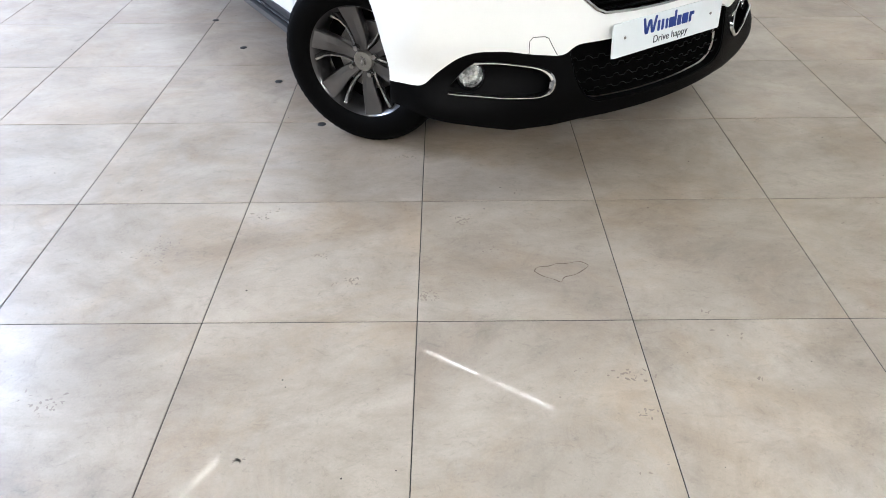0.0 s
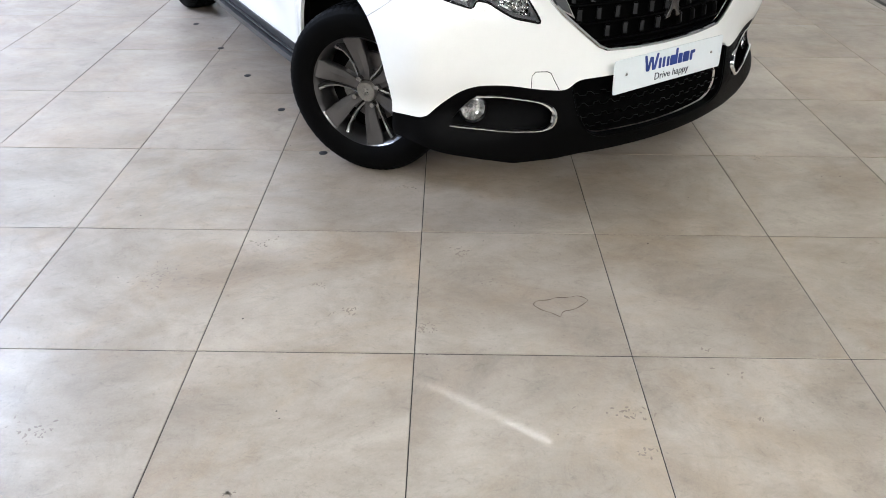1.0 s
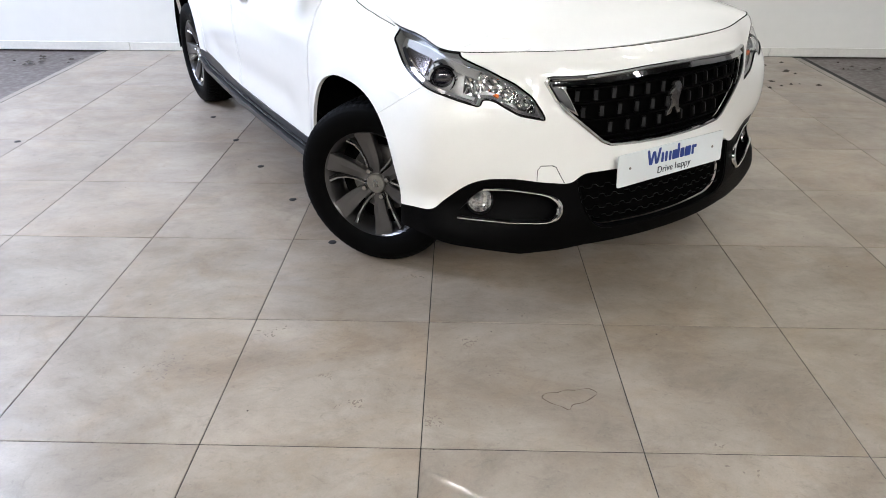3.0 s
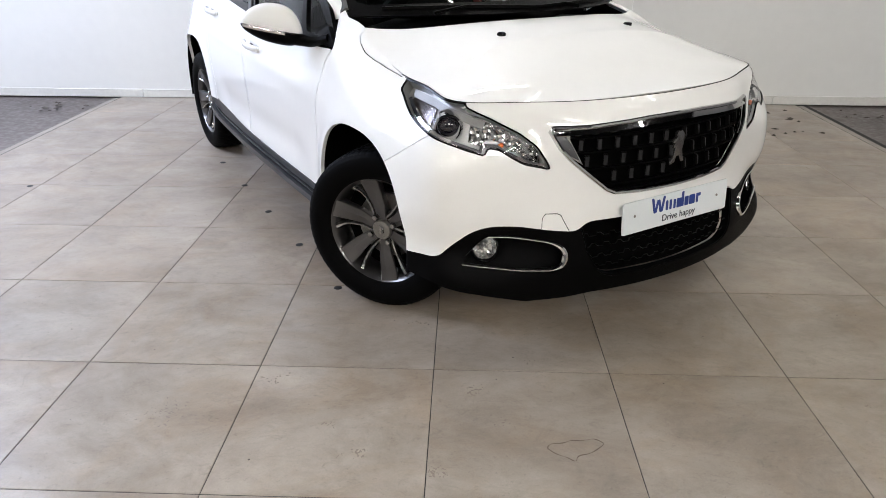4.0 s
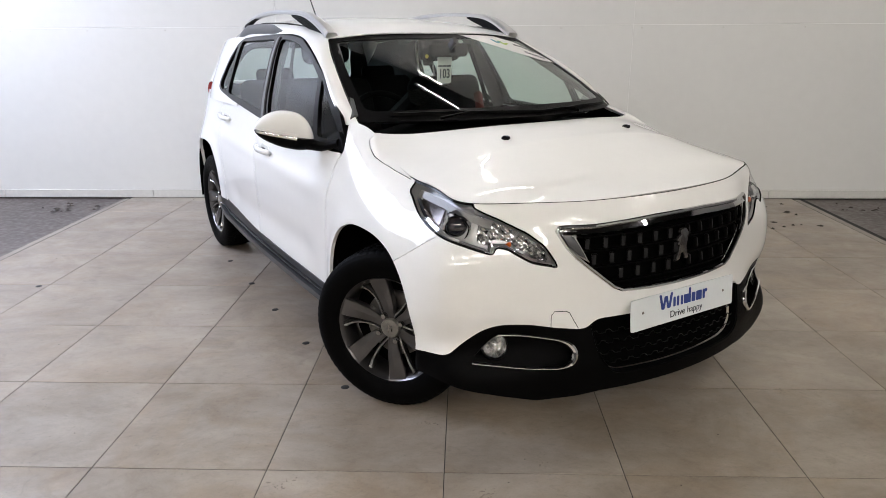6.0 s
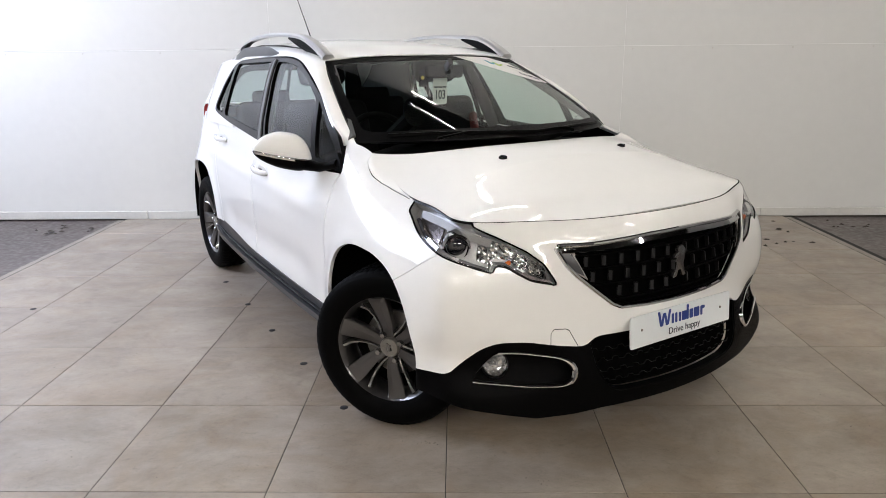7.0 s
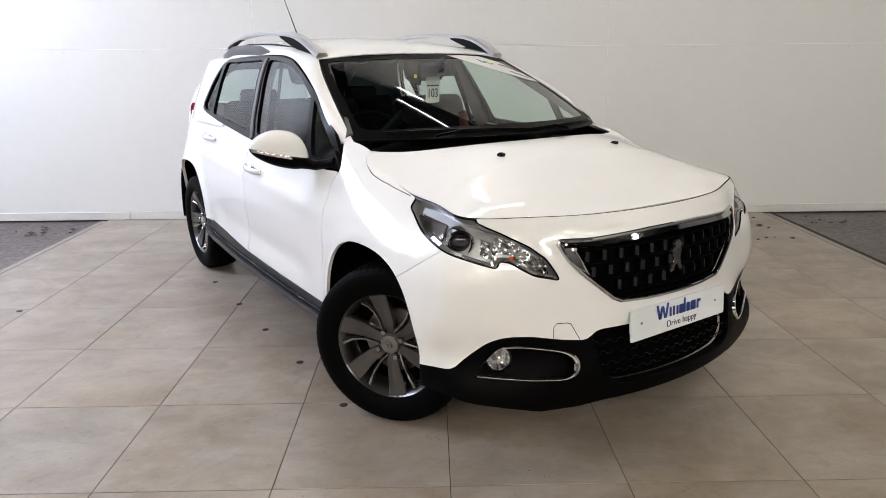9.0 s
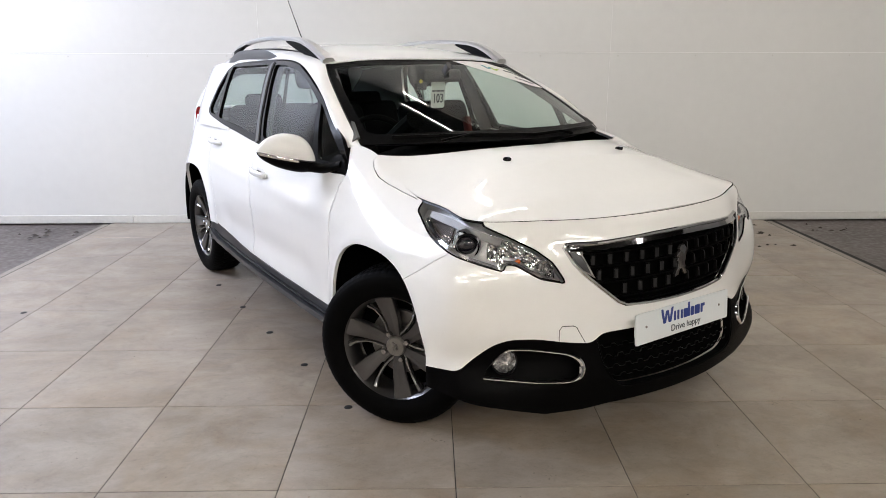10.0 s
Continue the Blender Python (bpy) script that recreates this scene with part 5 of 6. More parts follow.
# headlamps
for sgn in (1, -1):
    D, F = skin(HEAD, -.042, .46, 1.28, .64, .96, 70, 34)
    me = mesh_of("headlamp", D[:, :3], F, HLGREY, D[:, 3:6])
    lampo = put("headlamp", me if sgn > 0 else mirror_mesh(me), car, "clear headlamp with projector and chrome edging")
    outl = dense(HEAD, .012)
    outl = [(u, min(z, float(np.interp(u, _tu, _tz[:, -1])) - .002)) for u, z in outl]
    hv = lambda off: [Vector((p.x, p.y * sgn, p.z)) for p in along(outl, off)]
    a, b = hv(-.001), hv(-.043)
    bm = bmesh.new()
    va, vb = [bm.verts.new(p) for p in a], [bm.verts.new(p) for p in b]
    for i in range(len(va)):
        j = (i + 1) % len(va)
        bm.faces.new((va[i], va[j], vb[j], vb[i]))
    part("lamp_wall", bm, HLGREY, lampo, "silver lamp edge")
    part("seal", sweep_bm(hv(-.002), [(-.003, -.004), (.003, -.004), (.003, .002), (-.003, .002)], up=(.75, -.6 * sgn, .2), closed=True), GLOSSB, lampo, "black rubber edge")
    # chrome edging along the lower side
    low = dense([(.512, .692), (.587, .714), (.645, .742), (.685, .764), (.732, .768), (.736, .750), (.824, .775), (.898, .792), (.98, .814), (1.046, .837), (1.14, .873)], .012, False)
    part("chrome_edge", sweep_bm([Vector((p.x, p.y * sgn, p.z)) for p in along(low, -.016)], [(-.006, -.010), (.006, -.010), (.006, .004), (-.006, .004)], up=(.75, -.6 * sgn, .2)), CHROME, lampo, "bright chrome light strip")
    upl = dense([(1.16, .893), (1.0, .880), (.85, .858), (.735, .826)], .02, False)
    part("upper_fin", sweep_bm([Vector((p.x, p.y * sgn, p.z)) for p in along(upl, -.030)], [(-.012, -.020), (.010, -.020), (.012, .006), (-.012, .010)], up=(.75, -.6 * sgn, .4)), HLDARK, lampo, "ribbed grey fin")
    # projector
    p, n = on_shell(.873, .822, -.030)
    n = Vector((n.x * 1.2, n.y * sgn * .5, -.05)).normalized()
    m = Matrix.Translation((p.x, p.y * sgn, p.z)) @ n.to_track_quat("X", "Z").to_matrix().to_4x4()
    ring = part("projector_ring", lathe_bm([(.034, -.02), (.036, .010), (.040, .016), (.046, .010), (.050, -.03)], 36, "X"), CHROME, lampo, "chrome projector ring")
    ring.matrix_local = m
    part("projector_glass", lathe_bm([(0, .020), (.012, .0185), (.022, .014), (.030, .006), (.0345, -.006)], 36, "X"), DOTGLASS, ring, "dark domed projector glass")
    # faceted indicator and main beam bowls
    D, F = skin([(.50, .66), (.60, .69), (.775, .745), (.790, .86), (.73, .838), (.60, .80), (.50, .74)], -.036, .50, .84, .68, .87, 40, 24)
    hsh = np.sin(np.arange(len(D)) * 12.9898) * 43758.5453
    D[:, :3] += D[:, 3:6] * ((hsh - np.floor(hsh))[:, None] - .5) * .009
    D, F = trim(D, F, poly_dist(D[:, 6], D[:, 2], HEAD) - .014)
    me = mesh_of("facets", D[:, :3], F, SILVERB, smooth=False)
    put("facet_reflector", me if sgn > 0 else mirror_mesh(me), lampo, "faceted silver reflector")
    for (uu, zz, rr_) in ((.565, .735, .030), (.625, .768, .026), (.548, .712, .018)):
        p, n = on_shell(uu, zz, -.034)
        n = Vector((n.x, n.y * sgn, n.z))
        bowl = part("reflector_bowl", lathe_bm([(0, -.012), (rr_ * .4, -.010), (rr_ * .8, .0), (rr_, .010)], 9, "X"), CHROME, lampo, "small chrome bowl", smooth=False)
        bowl.matrix_local = Matrix.Translation((p.x, p.y * sgn, p.z)) @ n.to_track_quat("X", "Z").to_matrix().to_4x4()
    p, n = on_shell(.668, .765, -.026)
    part("indicator_bulb", lathe_bm([(0, .016), (.008, .012), (.010, -.012)], 10, "X"), ORANGE, lampo, "amber indicator bulb").matrix_local = Matrix.Translation((p.x, p.y * sgn, p.z)) @ Vector((n.x, n.y * sgn, n.z)).to_track_quat("X", "Z").to_matrix().to_4x4()
    # side pod: darker panel at the outer end
    D, F = skin([(.965, .82), (1.15, .875), (1.17, .90), (.985, .875)], -.034, .94, 1.2, .79, .93, 16, 10)
    me = panel("pod", D, F, HLSIDE, .008)
    put("side_reflector", me if sgn > 0 else mirror_mesh(me), lampo, "dark glossy side reflector")
    D, F = skin(HEAD, -.003, .46, 1.28, .64, .96, 90, 40)
    me = mesh_of("lamp_glass", D[:, :3], F, LENSGLASS, D[:, 3:6])
    lg = put("lamp_glass", me if sgn > 0 else mirror_mesh(me), lampo, "clear polycarbonate cover")
    lg.visible_shadow = False

# door mirrors
def mirror_half(sgn, upper, q0=-1.0, q1=1.0, drop=0.0, grow=1.0, n=30, m_=18, band=None):
    """Half of the mirror's housing: q runs from the door outwards, the halves meet on a line that rises outwards."""
    rows_ = []
    for i in range(n + 1):
        q = q0 + (q1 - q0) * (.5 - .5 * math.cos(math.pi * i / n))
        end = max(0.0, 1 - abs(q) ** (3.2 if q < 0 else 1.75))
        top_h, low_h = .095 * end ** .62 * (1 - .12 * q), .056 * end ** .5 * (1 + .10 * -q)
        dep, back = .060 * end ** .45 * grow, .034 * end ** .3
        zc = .024 * q - drop
        row = []
        for j in range(m_ + 1):
            if band:
                z_ = zc + band[0] + (band[1] - band[0]) * j / m_
                row.append((dep + .002 * math.sin(math.pi * j / m_), sgn * .122 * q, z_))
                continue
            a = math.pi * j / m_ * (1 if upper else -1)
            c, s_ = math.cos(a), math.sin(a)
            e = 2 / 2.35
            xx = (dep if c > 0 else back) * math.copysign(abs(c) ** e, c)
            zz = (top_h if upper else low_h) * math.copysign(abs(s_) ** e, s_) * grow
            row.append((xx, sgn * .122 * q, zc + zz))
        rows_.append(row)
    bm = bmesh.new()
    vs = [[bm.verts.new(p) for p in row] for row in rows_]
    for ra, rb_ in zip(vs[:-1], vs[1:]):
        for j in range(m_):
            bm.faces.new((ra[j], ra[j + 1], rb_[j + 1], rb_[j]))
        if not band:
            bm.faces.new((ra[0], rb_[0], rb_[m_], ra[m_]))
    bmesh.ops.remove_doubles(bm, verts=bm.verts, dist=1e-5)
    bmesh.ops.recalc_face_normals(bm, faces=bm.faces)
    return bm


for sgn in (-1, 1):
    mirror = part("door_mirror", sweep_bm([(-.40, .772 * sgn, .985), (-.455, .79 * sgn, .970), (-.51, .815 * sgn, .958), (-.56, .85 * sgn, .965), (-.60, .885 * sgn, .985)], oval(.060, .046, 12), scale=[.8, .8, .9, 1.1, .9]), BLACK, car, "door mirror with white cap")
    rot = Matrix.Translation((-.608, .937 * sgn, 1.012) if sgn < 0 else (-.70, .875, 1.0)) @ Matrix.Rotation(radians(24 * sgn if sgn < 0 else 72), 4, "Z")
    part("mirror_cap", mirror_half(sgn, True), WHITE, mirror, "glossy white mirror cap", angle=50).matrix_local = rot
    part("mirror_shell", mirror_half(sgn, False, drop=.006, grow=.97), BLACK, mirror, "black lower mirror shell", angle=50).matrix_local = rot
    part("indicator_strip", mirror_half(sgn, False, -.45, .93, band=(-.014, -.001), m_=4), SILVERB, mirror, "clear silver indicator strip", angle=50).matrix_local = rot
    part("mirror_glass", slab_bm(round_poly([(-.095, -.038), (.095, -.030), (.085, .060), (-.085, .060)], .03, 4), .003, lambda a, b, c: (-.036 - c, a * sgn, b)), CHROME, mirror, "mirror glass").matrix_local = rot
    part("mirror_foot", slab_bm(round_poly([(-.33, .955), (-.52, .955), (-.50, 1.0), (-.42, 1.03), (-.38, 1.0)], .012, 3), .014, lambda a, b, c: (a, sgn * (abs(float(side_y(np.array(a), np.array(b)))) + .002 + c), b), .003), BLACK, mirror, "black mirror foot")

# door handles
for (x, z, door) in ((-1.235, .853, fdoor), (-2.12, .936, rdoor)):
    for sgn, par in ((-1, door[0]), (1, door[1])):
        yb = float(pch(z, SIDE)) * (1 - TAPER * float(sstep(-1.3, -2.6, x)))
        cup = part("handle_recess", slab_bm(round_poly([(x - .085, z - .028), (x + .055, z - .030), (x + .065, z + .02), (x - .05, z + .03)], .025, 4), .003, lambda a, b, c: (a, sgn * (yb - .002 + c), b), .001), WHITE, par)
        pts = [(x - .105 + .21 * t, sgn * (yb + .012 + .028 * math.sin(math.pi * t) ** .7), z + .010 - .012 * t) for t in np.linspace(0, 1, 12)]
        part("door_handle", sweep_bm(pts, oval(.020, .030, 12), up=(0, 0, 1), scale=[.7, .95, 1, 1, 1, 1, 1, 1, 1, 1, .95, .7]), WHITE, par, "white pull handle")
        # flat dark slab that paints the shade behind the handle
        part("handle_shadow_gap", slab_bm(round_poly([(x - .045, z - .010), (x + .005, z - .011), (x + .005, z + .010), (x - .045, z + .012)], .008, 3), .002, lambda a, b, c: (a, sgn * (yb + .003 + c), b)), GREYTRIM, par, "dark slab drawn as shade in the finger recess")

# roof rails
for sgn in (-1, 1):
    rp = curve3([(-.99, .540, 1.408), (-1.08, .545, 1.452), (-1.22, .550, 1.500), (-1.5, .552, 1.528), (-1.85, .550, 1.535), (-2.15, .540, 1.518), (-2.38, .528, 1.486), (-2.52, .515, 1.458)], 46)
    sc = [1.25 - .35 * min(1, i / 12) if i < 30 else .9 - .45 * (i - 30) / 16 for i in range(46)]
    rail = part("roof_rail", sweep_bm([(x, y * sgn, z) for x, y, z in rp], [(-.024, -.012), (.024, -.012), (.026, .0), (.016, .011), (-.016, .011), (-.026, .0)], scale=sc), SATIN, car, "satin silver roof rail")
    for lo, hi in ((2, 15), (33, 43)):
        bm = bmesh.new()
        prev = None
        for i in range(lo, hi):
            x, y, z = rp[i]
            zr = float(np.interp(-x, [1.0, 1.25, 1.6, 2.0, 2.35, 2.7], [1.400, 1.445, 1.470, 1.478, 1.462, 1.42])) - .012
            k = 1 - ((i - lo) / (hi - lo)) ** 2 if lo < 10 else ((i - lo) / (hi - lo)) ** 2
            zl = z - .008 - (z - .008 - zr) * max(.06, k)
            cur = [bm.verts.new((x, sgn * (y + d), q)) for d, q in ((-.014, zl), (.016, zl), (.016, z - .006), (-.014, z - .006))]
            if prev:
                for j in range(4):
                    bm.faces.new((prev[j], prev[(j + 1) % 4], cur[(j + 1) % 4], cur[j]))
            prev = cur
        part("rail_foot", bm, BLACK, rail, "black rail foot")
    gp = [Vector((x, y * sgn * .985, float(np.interp(-x, [1.0, 1.25, 1.6, 2.0, 2.35, 2.7], [1.405, 1.449, 1.474, 1.482, 1.466, 1.424])))) for x, y, z in rp[2:44]]
    part("roof_ditch", sweep_bm(gp, oval(.022, .008, 8)), BLACK, rail, "black roof channel")

# wipers and cowl


def on_screen(v, r, off=0.0):
    """A place on the windscreen: v -1..1 across, r 0..1 from the top down."""
    fi, fj = r * (nr - 1), (v + 1) / 2 * (nc - 1)
    i, j = min(int(fi), nr - 2), min(int(fj), nc - 2)
    a, b = fi - i, fj - j
    p = (1 - a) * ((1 - b) * Pw[i, j] + b * Pw[i, j + 1]) + a * ((1 - b) * Pw[i + 1, j] + b * Pw[i + 1, j + 1])
    n = np.cross(Pw[i + 1, j] - Pw[i, j], Pw[i, j + 1] - Pw[i, j])
    n = n / np.linalg.norm(n)
    n = n if n[2] > 0 else -n
    return Vector(p + n * off)


for (v0, v1, r0, r1, pv) in ((-.80, .02, .965, .975, -.30), (.02, .84, .975, .945, .62)):
    arm = part("wiper", sweep_bm([on_screen(v0 + (v1 - v0) * t, r0 + (r1 - r0) * t - .012 * math.sin(math.pi * t), .008) for t in np.linspace(0, 1, 18)], [(-.005, -.006), (.005, -.006), (.003, .006), (-.003, .006)], up=(0, 0, 1)), BLACK, car, "black windscreen wiper")
    part("wiper_arm", sweep_bm([on_screen(pv, 1.0, .012), on_screen(pv + .1 * (1 if pv < 0 else -1), .98, .018), on_screen((v0 + v1) / 2, (r0 + r1) / 2 - .01, .014)], oval(.014, .010, 8), scale=[1.3, 1, .7]), BLACK, arm)
rows = []
for r in np.linspace(0, 1, 5):
    rows.append([tuple(np.array(on_screen(v, 1.0, .0)) * (1 - r) + r * np.array([-.004 - .20 * (abs(v) * .66 / .68) ** 2, v * .655, float(pch(-.005, BC)) - .045 - .05 * v * v])) for v in np.linspace(-1, 1, 31)])
Dc, Fc = grid(np.array(rows))
put("scuttle", mesh_of("scuttle", Dc[:, :3], Fc, BLACK), car, "black scuttle panel under the screen")
# sun strip sticker along the top of the screen
UP = [(-.20, .0), (-.45, .0), (-.64, .006), (-.81, .10), (-.955, .40)]
LOW = [(-.22, .004), (-.38, .125), (-.575, .27), (-.80, .40), (-.955, .43)]
bm = bmesh.new()
prev = None
for t in np.linspace(0, 4, 33):
    pu, pl_ = (tuple(float(np.interp(t, range(5), [p[k] for p in edge])) for k in (0, 1)) for edge in (UP, LOW))
    cur = [bm.verts.new(on_screen(*pu, .003)), bm.verts.new(on_screen(*pl_, .003))]
    if prev:
        bm.faces.new((prev[0], prev[1], cur[1], cur[0]))
    prev = cur
sticker = part("screen_sticker", bm, CARDW, screen, "white sticker along the top of the screen")


def sticker_m(t, across):
    """A place on the strip: t 0..4 along, across 0..1 from its upper to its lower edge."""
    def at(t_, a_):
        q = [np.interp(t_, range(5), [p[k] for p in UP]) * (1 - a_) + a_ * np.interp(t_, range(5), [p[k] for p in LOW]) for k in (0, 1)]
        return on_screen(float(q[0]), float(q[1]), .0045)
    xd = (at(t + .3, across) - at(t - .3, across)).normalized()
    yd = (at(t, 0) - at(t, 1)).normalized()
    zd = xd.cross(yd).normalized()
    yd = zd.cross(xd)
    o_ = at(t, across)
    return Matrix(((xd.x, yd.x, zd.x, o_.x), (xd.y, yd.y, zd.y, o_.y), (xd.z, yd.z, zd.z, o_.z), (0, 0, 0, 1)))


text_part("Certified", .034, DARKINK, sticker, sticker_m(3.02, .72))
for k in range(7):
    part("wordmark_stroke", slab_bm(round_poly([(-.009, -.010), (.007, -.010), (.007, .010), (-.009, .010)], .005, 3), .0006, lambda a, b, c: (a, b, c)), DARKINK, sticker).matrix_local = sticker_m(2.66 + .115 * k, .30)
for k, mt in ((0, TEAL), (1, LIME)):
    part("logo_shape", slab_bm([(-.034, .02), (-.016, .02), (0, -.006), (.014, .014), (.030, .014), (.008, -.024), (-.010, -.024)], .0006, lambda a, b, c: (a, b, c)), mt, sticker).matrix_local = sticker_m(1.72 + .34 * k, .45)

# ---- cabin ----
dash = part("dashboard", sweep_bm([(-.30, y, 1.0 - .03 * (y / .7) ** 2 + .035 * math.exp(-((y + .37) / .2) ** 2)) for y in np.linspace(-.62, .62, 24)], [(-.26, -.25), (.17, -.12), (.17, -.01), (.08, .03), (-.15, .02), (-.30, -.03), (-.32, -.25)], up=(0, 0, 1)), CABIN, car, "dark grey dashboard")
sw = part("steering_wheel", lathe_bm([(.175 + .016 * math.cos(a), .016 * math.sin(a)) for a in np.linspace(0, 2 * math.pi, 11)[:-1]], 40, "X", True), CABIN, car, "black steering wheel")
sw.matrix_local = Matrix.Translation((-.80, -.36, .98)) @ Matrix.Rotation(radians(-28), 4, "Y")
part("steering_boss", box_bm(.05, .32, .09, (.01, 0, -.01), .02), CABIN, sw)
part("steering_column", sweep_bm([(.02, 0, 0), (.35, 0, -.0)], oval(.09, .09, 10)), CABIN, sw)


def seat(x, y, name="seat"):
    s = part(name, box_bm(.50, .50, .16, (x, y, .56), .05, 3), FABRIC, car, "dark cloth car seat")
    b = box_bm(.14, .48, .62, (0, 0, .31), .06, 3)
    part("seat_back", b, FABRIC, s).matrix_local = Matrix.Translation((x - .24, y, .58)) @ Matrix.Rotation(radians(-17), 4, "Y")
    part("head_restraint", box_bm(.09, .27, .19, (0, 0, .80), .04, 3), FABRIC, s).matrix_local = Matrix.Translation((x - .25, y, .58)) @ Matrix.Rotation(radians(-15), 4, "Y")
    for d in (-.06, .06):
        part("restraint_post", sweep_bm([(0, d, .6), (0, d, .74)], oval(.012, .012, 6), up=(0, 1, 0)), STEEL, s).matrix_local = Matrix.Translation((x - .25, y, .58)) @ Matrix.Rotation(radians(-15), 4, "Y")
    return s


seat(-1.05, -.37)
far_seat = seat(-1.05, .37)
part("seat_bolster", box_bm(.06, .035, .36, (0, 0, .30), .015, 3), material("dark_red_cloth", (.075, .005, .004), .9, grain=.2, grain_scale=250), far_seat, "dark red seat bolster").matrix_local = Matrix.Translation((-1.20, .545, .62)) @ Matrix.Rotation(radians(-17), 4, "Y")
rb = part("rear_bench", box_bm(.5, 1.24, .18, (-1.95, 0, .58), .05, 3), FABRIC, car, "dark cloth rear bench")
part("bench_back", box_bm(.14, 1.24, .56, (0, 0, .28), .05, 3), FABRIC, rb).matrix_local = Matrix.Translation((-2.2, 0, .6)) @ Matrix.Rotation(radians(-18), 4, "Y")
for y in (-.38, .38):
    part("head_restraint", box_bm(.08, .25, .12, (0, 0, .57), .035, 3), FABRIC, rb).matrix_local = Matrix.Translation((-2.21, y, .6)) @ Matrix.Rotation(radians(-16), 4, "Y")
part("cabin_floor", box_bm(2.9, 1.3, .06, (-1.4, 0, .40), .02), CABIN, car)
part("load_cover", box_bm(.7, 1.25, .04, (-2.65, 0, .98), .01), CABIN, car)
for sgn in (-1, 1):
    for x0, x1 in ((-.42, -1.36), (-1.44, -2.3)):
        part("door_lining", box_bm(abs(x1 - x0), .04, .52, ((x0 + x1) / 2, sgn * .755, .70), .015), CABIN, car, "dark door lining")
    part("pillar_lining", sweep_bm([(-1.385, sgn * .745, .98), (-1.45, sgn * .675, 1.2), (-1.52, sgn * .575, 1.41)], oval(.13, .03, 10), up=(0, sgn, .3)), LINER, car, "grey pillar lining")
    part("belt", sweep_bm([(-1.47, sgn * .56, 1.36), (-1.42, sgn * .62, 1.15), (-1.37, sgn * .68, .9)], [(-.022, -.001), (.022, -.001), (.022, .001), (-.022, .001)], up=(0, sgn, .2)), CABIN, car)
    part("screen_pillar_lining", sweep_bm([(-.42, sgn * .70, 1.07), (-.66, sgn * .63, 1.20), (-.86, sgn * .57, 1.31), (-1.03, sgn * .52, 1.385)], oval(.06, .03, 8), up=(0, sgn, .5)), LINER, car, "grey pillar lining")
    part("roof_edge_lining", sweep_bm([(-1.0, sgn * .53, 1.385), (-1.5, sgn * .55, 1.425), (-2.0, sgn * .545, 1.43), (-2.6, sgn * .50, 1.39)], oval(.08, .05, 8)), LINER, car)
D, F = np.array(Dr), Fr
D2 = D.copy()
D2[:, :3] -= D2[:, 3:6] * .035
put("headliner", mesh_of("headliner", D2[:, :3], [f[::-1] for f in F], LINER), car, "pale grey headliner")
rv = part("rear_view_mirror", box_bm(.035, .22, .065, (-.80, 0, 1.335), .018, 3), CABIN, car, "black rear-view mirror")
part("mirror_stem", sweep_bm([(-.79, 0, 1.35), (-.74, 0, 1.385)], oval(.04, .025, 8), up=(0, 1, 0)), GREYTRIM, rv)

# tag and card that hang from the mirror
WORLD = car.matrix_world
tag = part("hang_tag", slab_bm(round_poly([(-.042, -.175), (.042, -.175), (.042, .0), (-.042, .0)], .012, 4), .002, lambda a, b, c: (c, a, b), .0005), CARDW, None, "", smooth=False)
tag.matrix_world = WORLD @ Matrix.Translation((-.845, .005, 1.345)) @ Matrix.Rotation(radians(3), 4, "Y")
tagged(tag, "white numbered card tag hanging from the car's mirror", "tag")
text_part("103", .064, DARKINK, tag, Matrix.Translation((.0026, 0, -.128)) @ FACE, stretch=.70, bold=.0009)
for q in range(3):
    part("print_bar", slab_bm(round_poly([(-.012, -.004), (.012, -.004), (.012, .004), (-.012, .004)], .002, 2), .0006, lambda a, b, c: (c, a, b)), DARKINK, tag).matrix_local = Matrix.Translation((.0024, -.026 + .026 * q, -.088))
part("tag_hole", lathe_bm([(0, .0026), (.013, .0026), (.013, .0)], 18, "X"), CABIN, tag, "round hanging hole").location = (0, -.012, -.025)
fob = part("dark_card", slab_bm(round_poly([(-.028, -.085), (.028, -.085), (.028, .0), (-.028, .0)], .008, 3), .003, lambda a, b, c: (c, a, b), .0005), CABIN, None, "", smooth=False)
fob.matrix_world = WORLD @ Matrix.Translation((-.88, -.075, 1.345))
tagged(fob, "dark card with a yellow dot behind the car's mirror", "card")
part("dot", lathe_bm([(0, .0036), (.010, .0036), (.010, .0)], 16, "X"), YELLOW, fob, "yellow dot").location = (0, -.006, -.04)

# ---- floor fittings and dirt ----
STUD = material("black_floor_stud", (.012, .012, .013), .5, grain=.2, grain_scale=200)
spots = [(-.43, 1.18), (-.69, 1.61), (-.95, 2.03), (-1.20, 2.44), (-1.47, 2.87), (-1.60, 3.27), (-2.45, 2.37)]
s0 = part("floor_stud", lathe_bm([(0, .003), (.012, .003), (.017, .001), (.018, -.001)], 16, "Z"), STUD, None)
tagged(s0, "small round black stud on the stone floor", "stud", "floor studs")
for i, (x, y) in enumerate(spots):
    m = pose(x, y, .0005, 0, 0, 40 * i)
    if i == 0:
        s0.matrix_basis = m
    else:
        copy_thing(s0, m)
rng = random.Random(4)


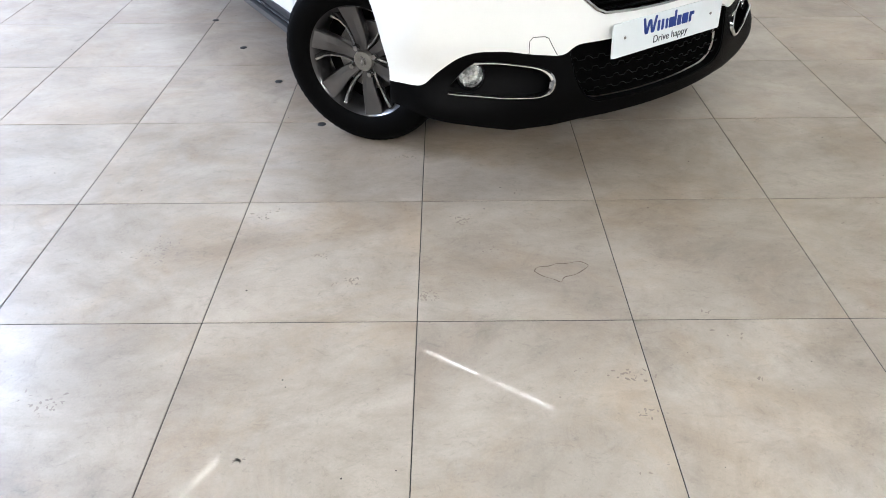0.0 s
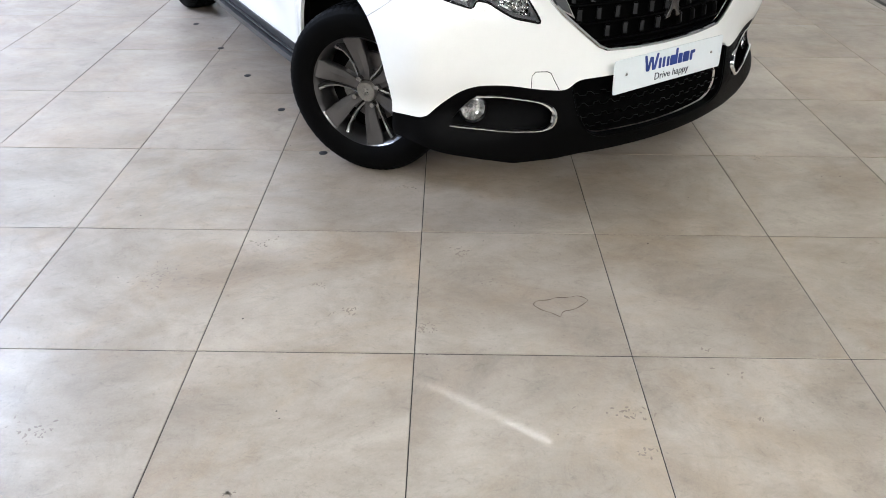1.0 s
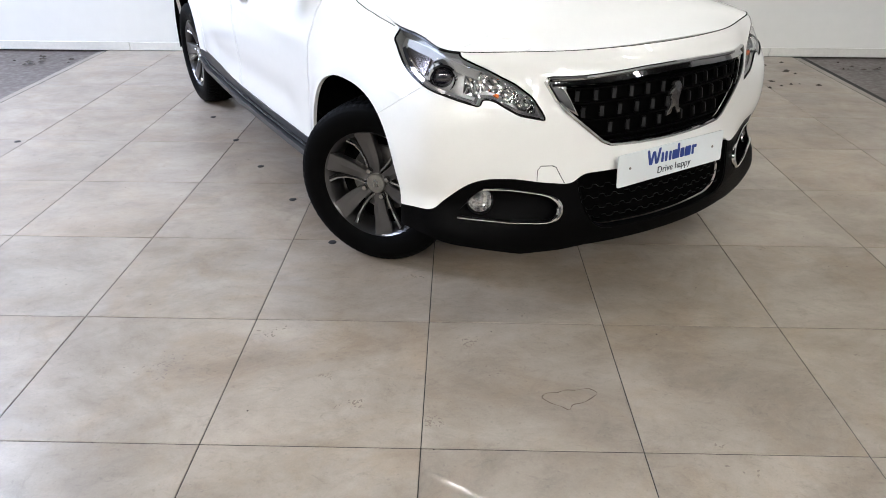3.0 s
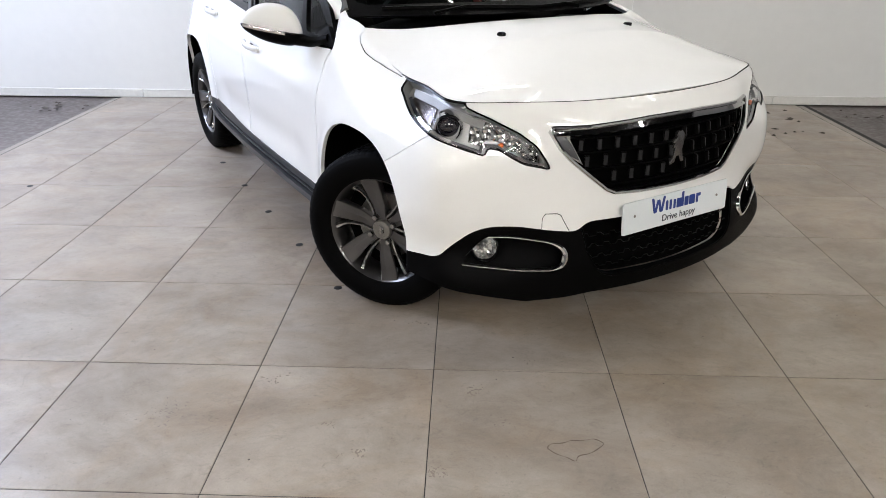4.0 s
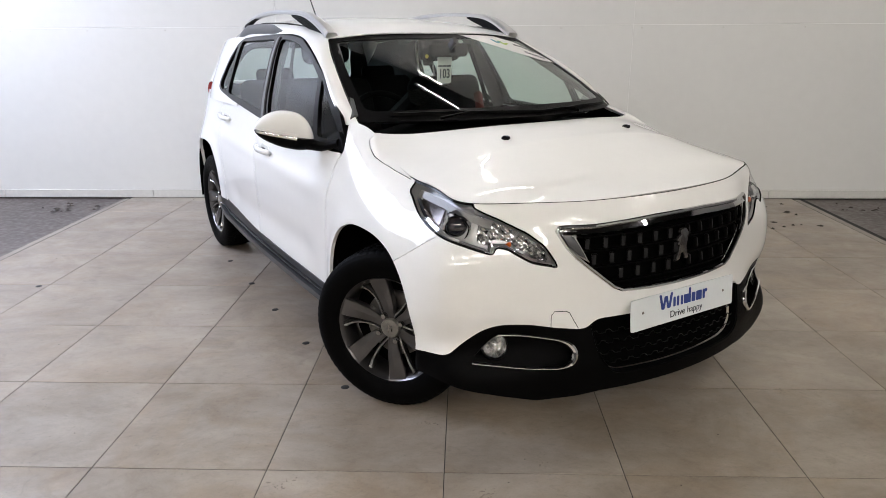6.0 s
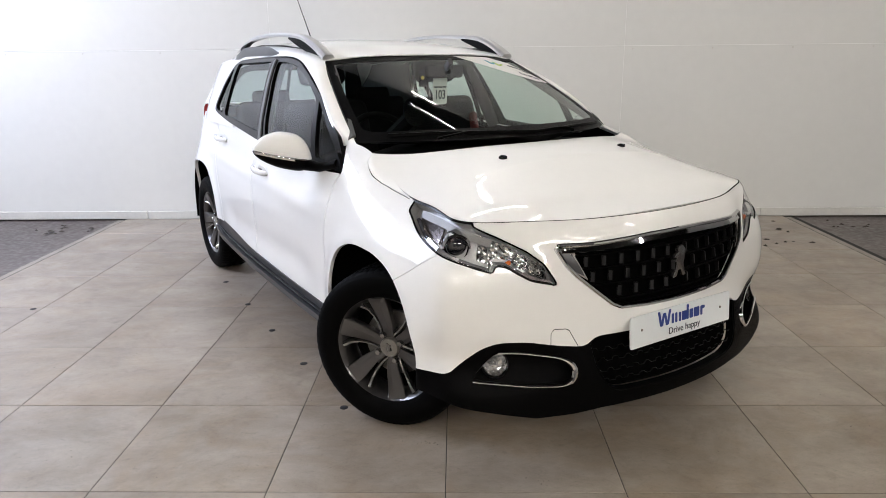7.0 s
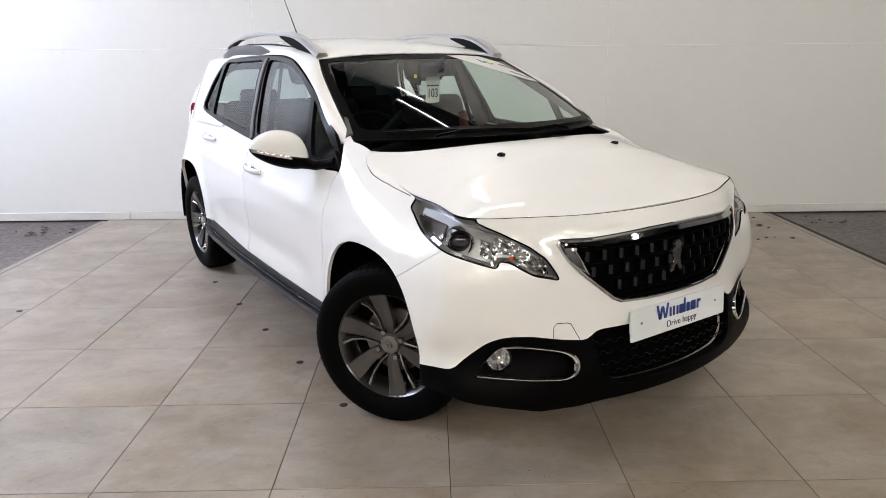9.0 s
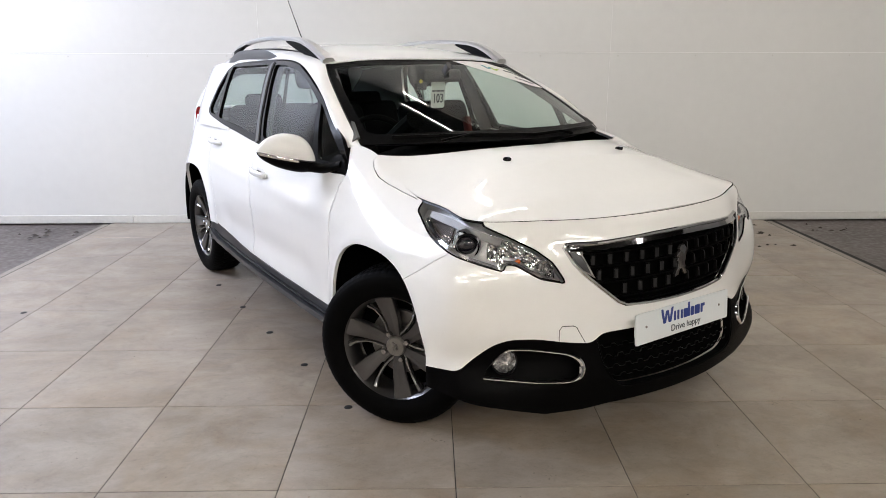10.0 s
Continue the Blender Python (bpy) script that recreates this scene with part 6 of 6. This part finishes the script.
def crumbs(name, places, label, size=(.004, .012), height=.003):
    bm = bmesh.new()
    for x, y in places:
        r = rng.uniform(*size)
        n = rng.randint(5, 8)
        a0 = rng.random() * 6
        top = bm.verts.new((x, y, height * rng.uniform(.5, 1)))
        ring = [bm.verts.new((x + r * rng.uniform(.5, 1.2) * math.cos(a0 + 6.283 * k / n), y + r * rng.uniform(.4, 1.0) * math.sin(a0 + 6.283 * k / n), .0006)) for k in range(n)]
        for k in range(n):
            bm.faces.new((top, ring[k], ring[(k + 1) % n]))
    o = part(name, bm, DEBRIS, None, "", smooth=False)
    return tagged(o, label, "dirt", kind="stuff")


crumbs("floor_specks", [(rng.uniform(-2.9, 2.9), rng.uniform(-1.0, 4.6)) for _ in range(170)], "tiny dark specks of grit on stone tiles", (.0015, .004), .001)
crumbs("dry_leaves", [(-3.35 + rng.uniform(-.25, .25), 4.35 + rng.uniform(-.15, .15)) for _ in range(14)] + [(3.2 + rng.uniform(-.1, .5), 4.4 + rng.uniform(-.15, .15)) for _ in range(8)] + [(2.75, 4.25), (2.65, 4.5), (2.8, 3.8)] + [(2.64, 4.43), (2.82, 4.53), (2.73, 4.22), (2.77, 4.14), (2.4, 3.71), (2.51, 3.77), (2.6, 3.82), (2.67, 3.83), (2.49, 3.91)], "dry crumpled dirt and leaf scraps on the floor", (.012, .035), .014)


# marks on the tiles: a dried ring and scuffs
STAIN = material("dried_brown_stain", (.10, .07, .05), .5, grain=.3, grain_scale=120)
SCUFF = material("grey_brown_scuff", (.19, .155, .125), .45, grain=.25, grain_scale=150)
ringp = round_poly([(.345, .216), (.362, .236), (.398, .238), (.421, .252), (.452, .250), (.494, .262), (.520, .240), (.492, .214), (.470, .196), (.432, .186), (.424, .158), (.404, .176), (.372, .190)], .012, 4)
ring_stain = part("dried_stain", sweep_bm([(x, y, .0006) for x, y in ringp], [(-.0014, -.0004), (.0014, -.0004), (.0007, .0003), (-.0007, .0003)], closed=True, scale=[.5 + 1.1 * (.5 + .5 * math.sin(k * .9)) for k in range(len(ringp))]), STAIN, None, smooth=False)
tagged(ring_stain, "thin brown dried liquid ring on a stone tile", "stain", kind="stuff")


def scuffs(places):
    bm = bmesh.new()
    for cx, cy, spread, count, ang in places:
        for _ in range(count):
            x, y = cx + rng.gauss(0, spread), cy + rng.gauss(0, spread * .6)
            l, w = rng.uniform(.002, .010), rng.uniform(.0008, .0040)
            a = ang + rng.gauss(0, 1.2)
            c, s = math.cos(a), math.sin(a)
            ring = []
            for k in range(7):
                f = 6.283 * k / 7
                p, q = l * math.cos(f) * rng.uniform(.6, 1.1), w * math.sin(f) * rng.uniform(.5, 1.3)
                ring.append(bm.verts.new((x + p * c - q * s, y + p * s + q * c, .0007)))
            bm.faces.new(ring)
    o = part("floor_scuffs", bm, SCUFF, None, "", smooth=False)
    return tagged(o, "small grey-brown scuffs and dried shoe marks on stone tiles", "dirt", kind="stuff")


scuffs([(-.212, .174, .018, 16, -.8), (.138, .483, .022, 22, .4), (.026, .102, .02, 26, 1.3), (-.815, .336, .05, 40, .3), (-.532, .529, .03, 16, .5), (-.081, .911, .012, 10, 0), (-.396, -.45, .008, 8, 0),
        (.557, -.203, .02, 16, 1.4), (-.896, -.29, .03, 26, .3), (-.307, .303, .014, 9, 1), (.564, -.328, .015, 9, 0), (.872, -.217, .006, 4, 0), (.811, .031, .008, 6, 0), (1.392, .446, .006, 5, 0)]
       + [(rng.uniform(-2.9, 2.9), rng.uniform(-1, 4.6), rng.uniform(.01, .06), rng.randint(3, 12), rng.uniform(0, 3)) for _ in range(60)])
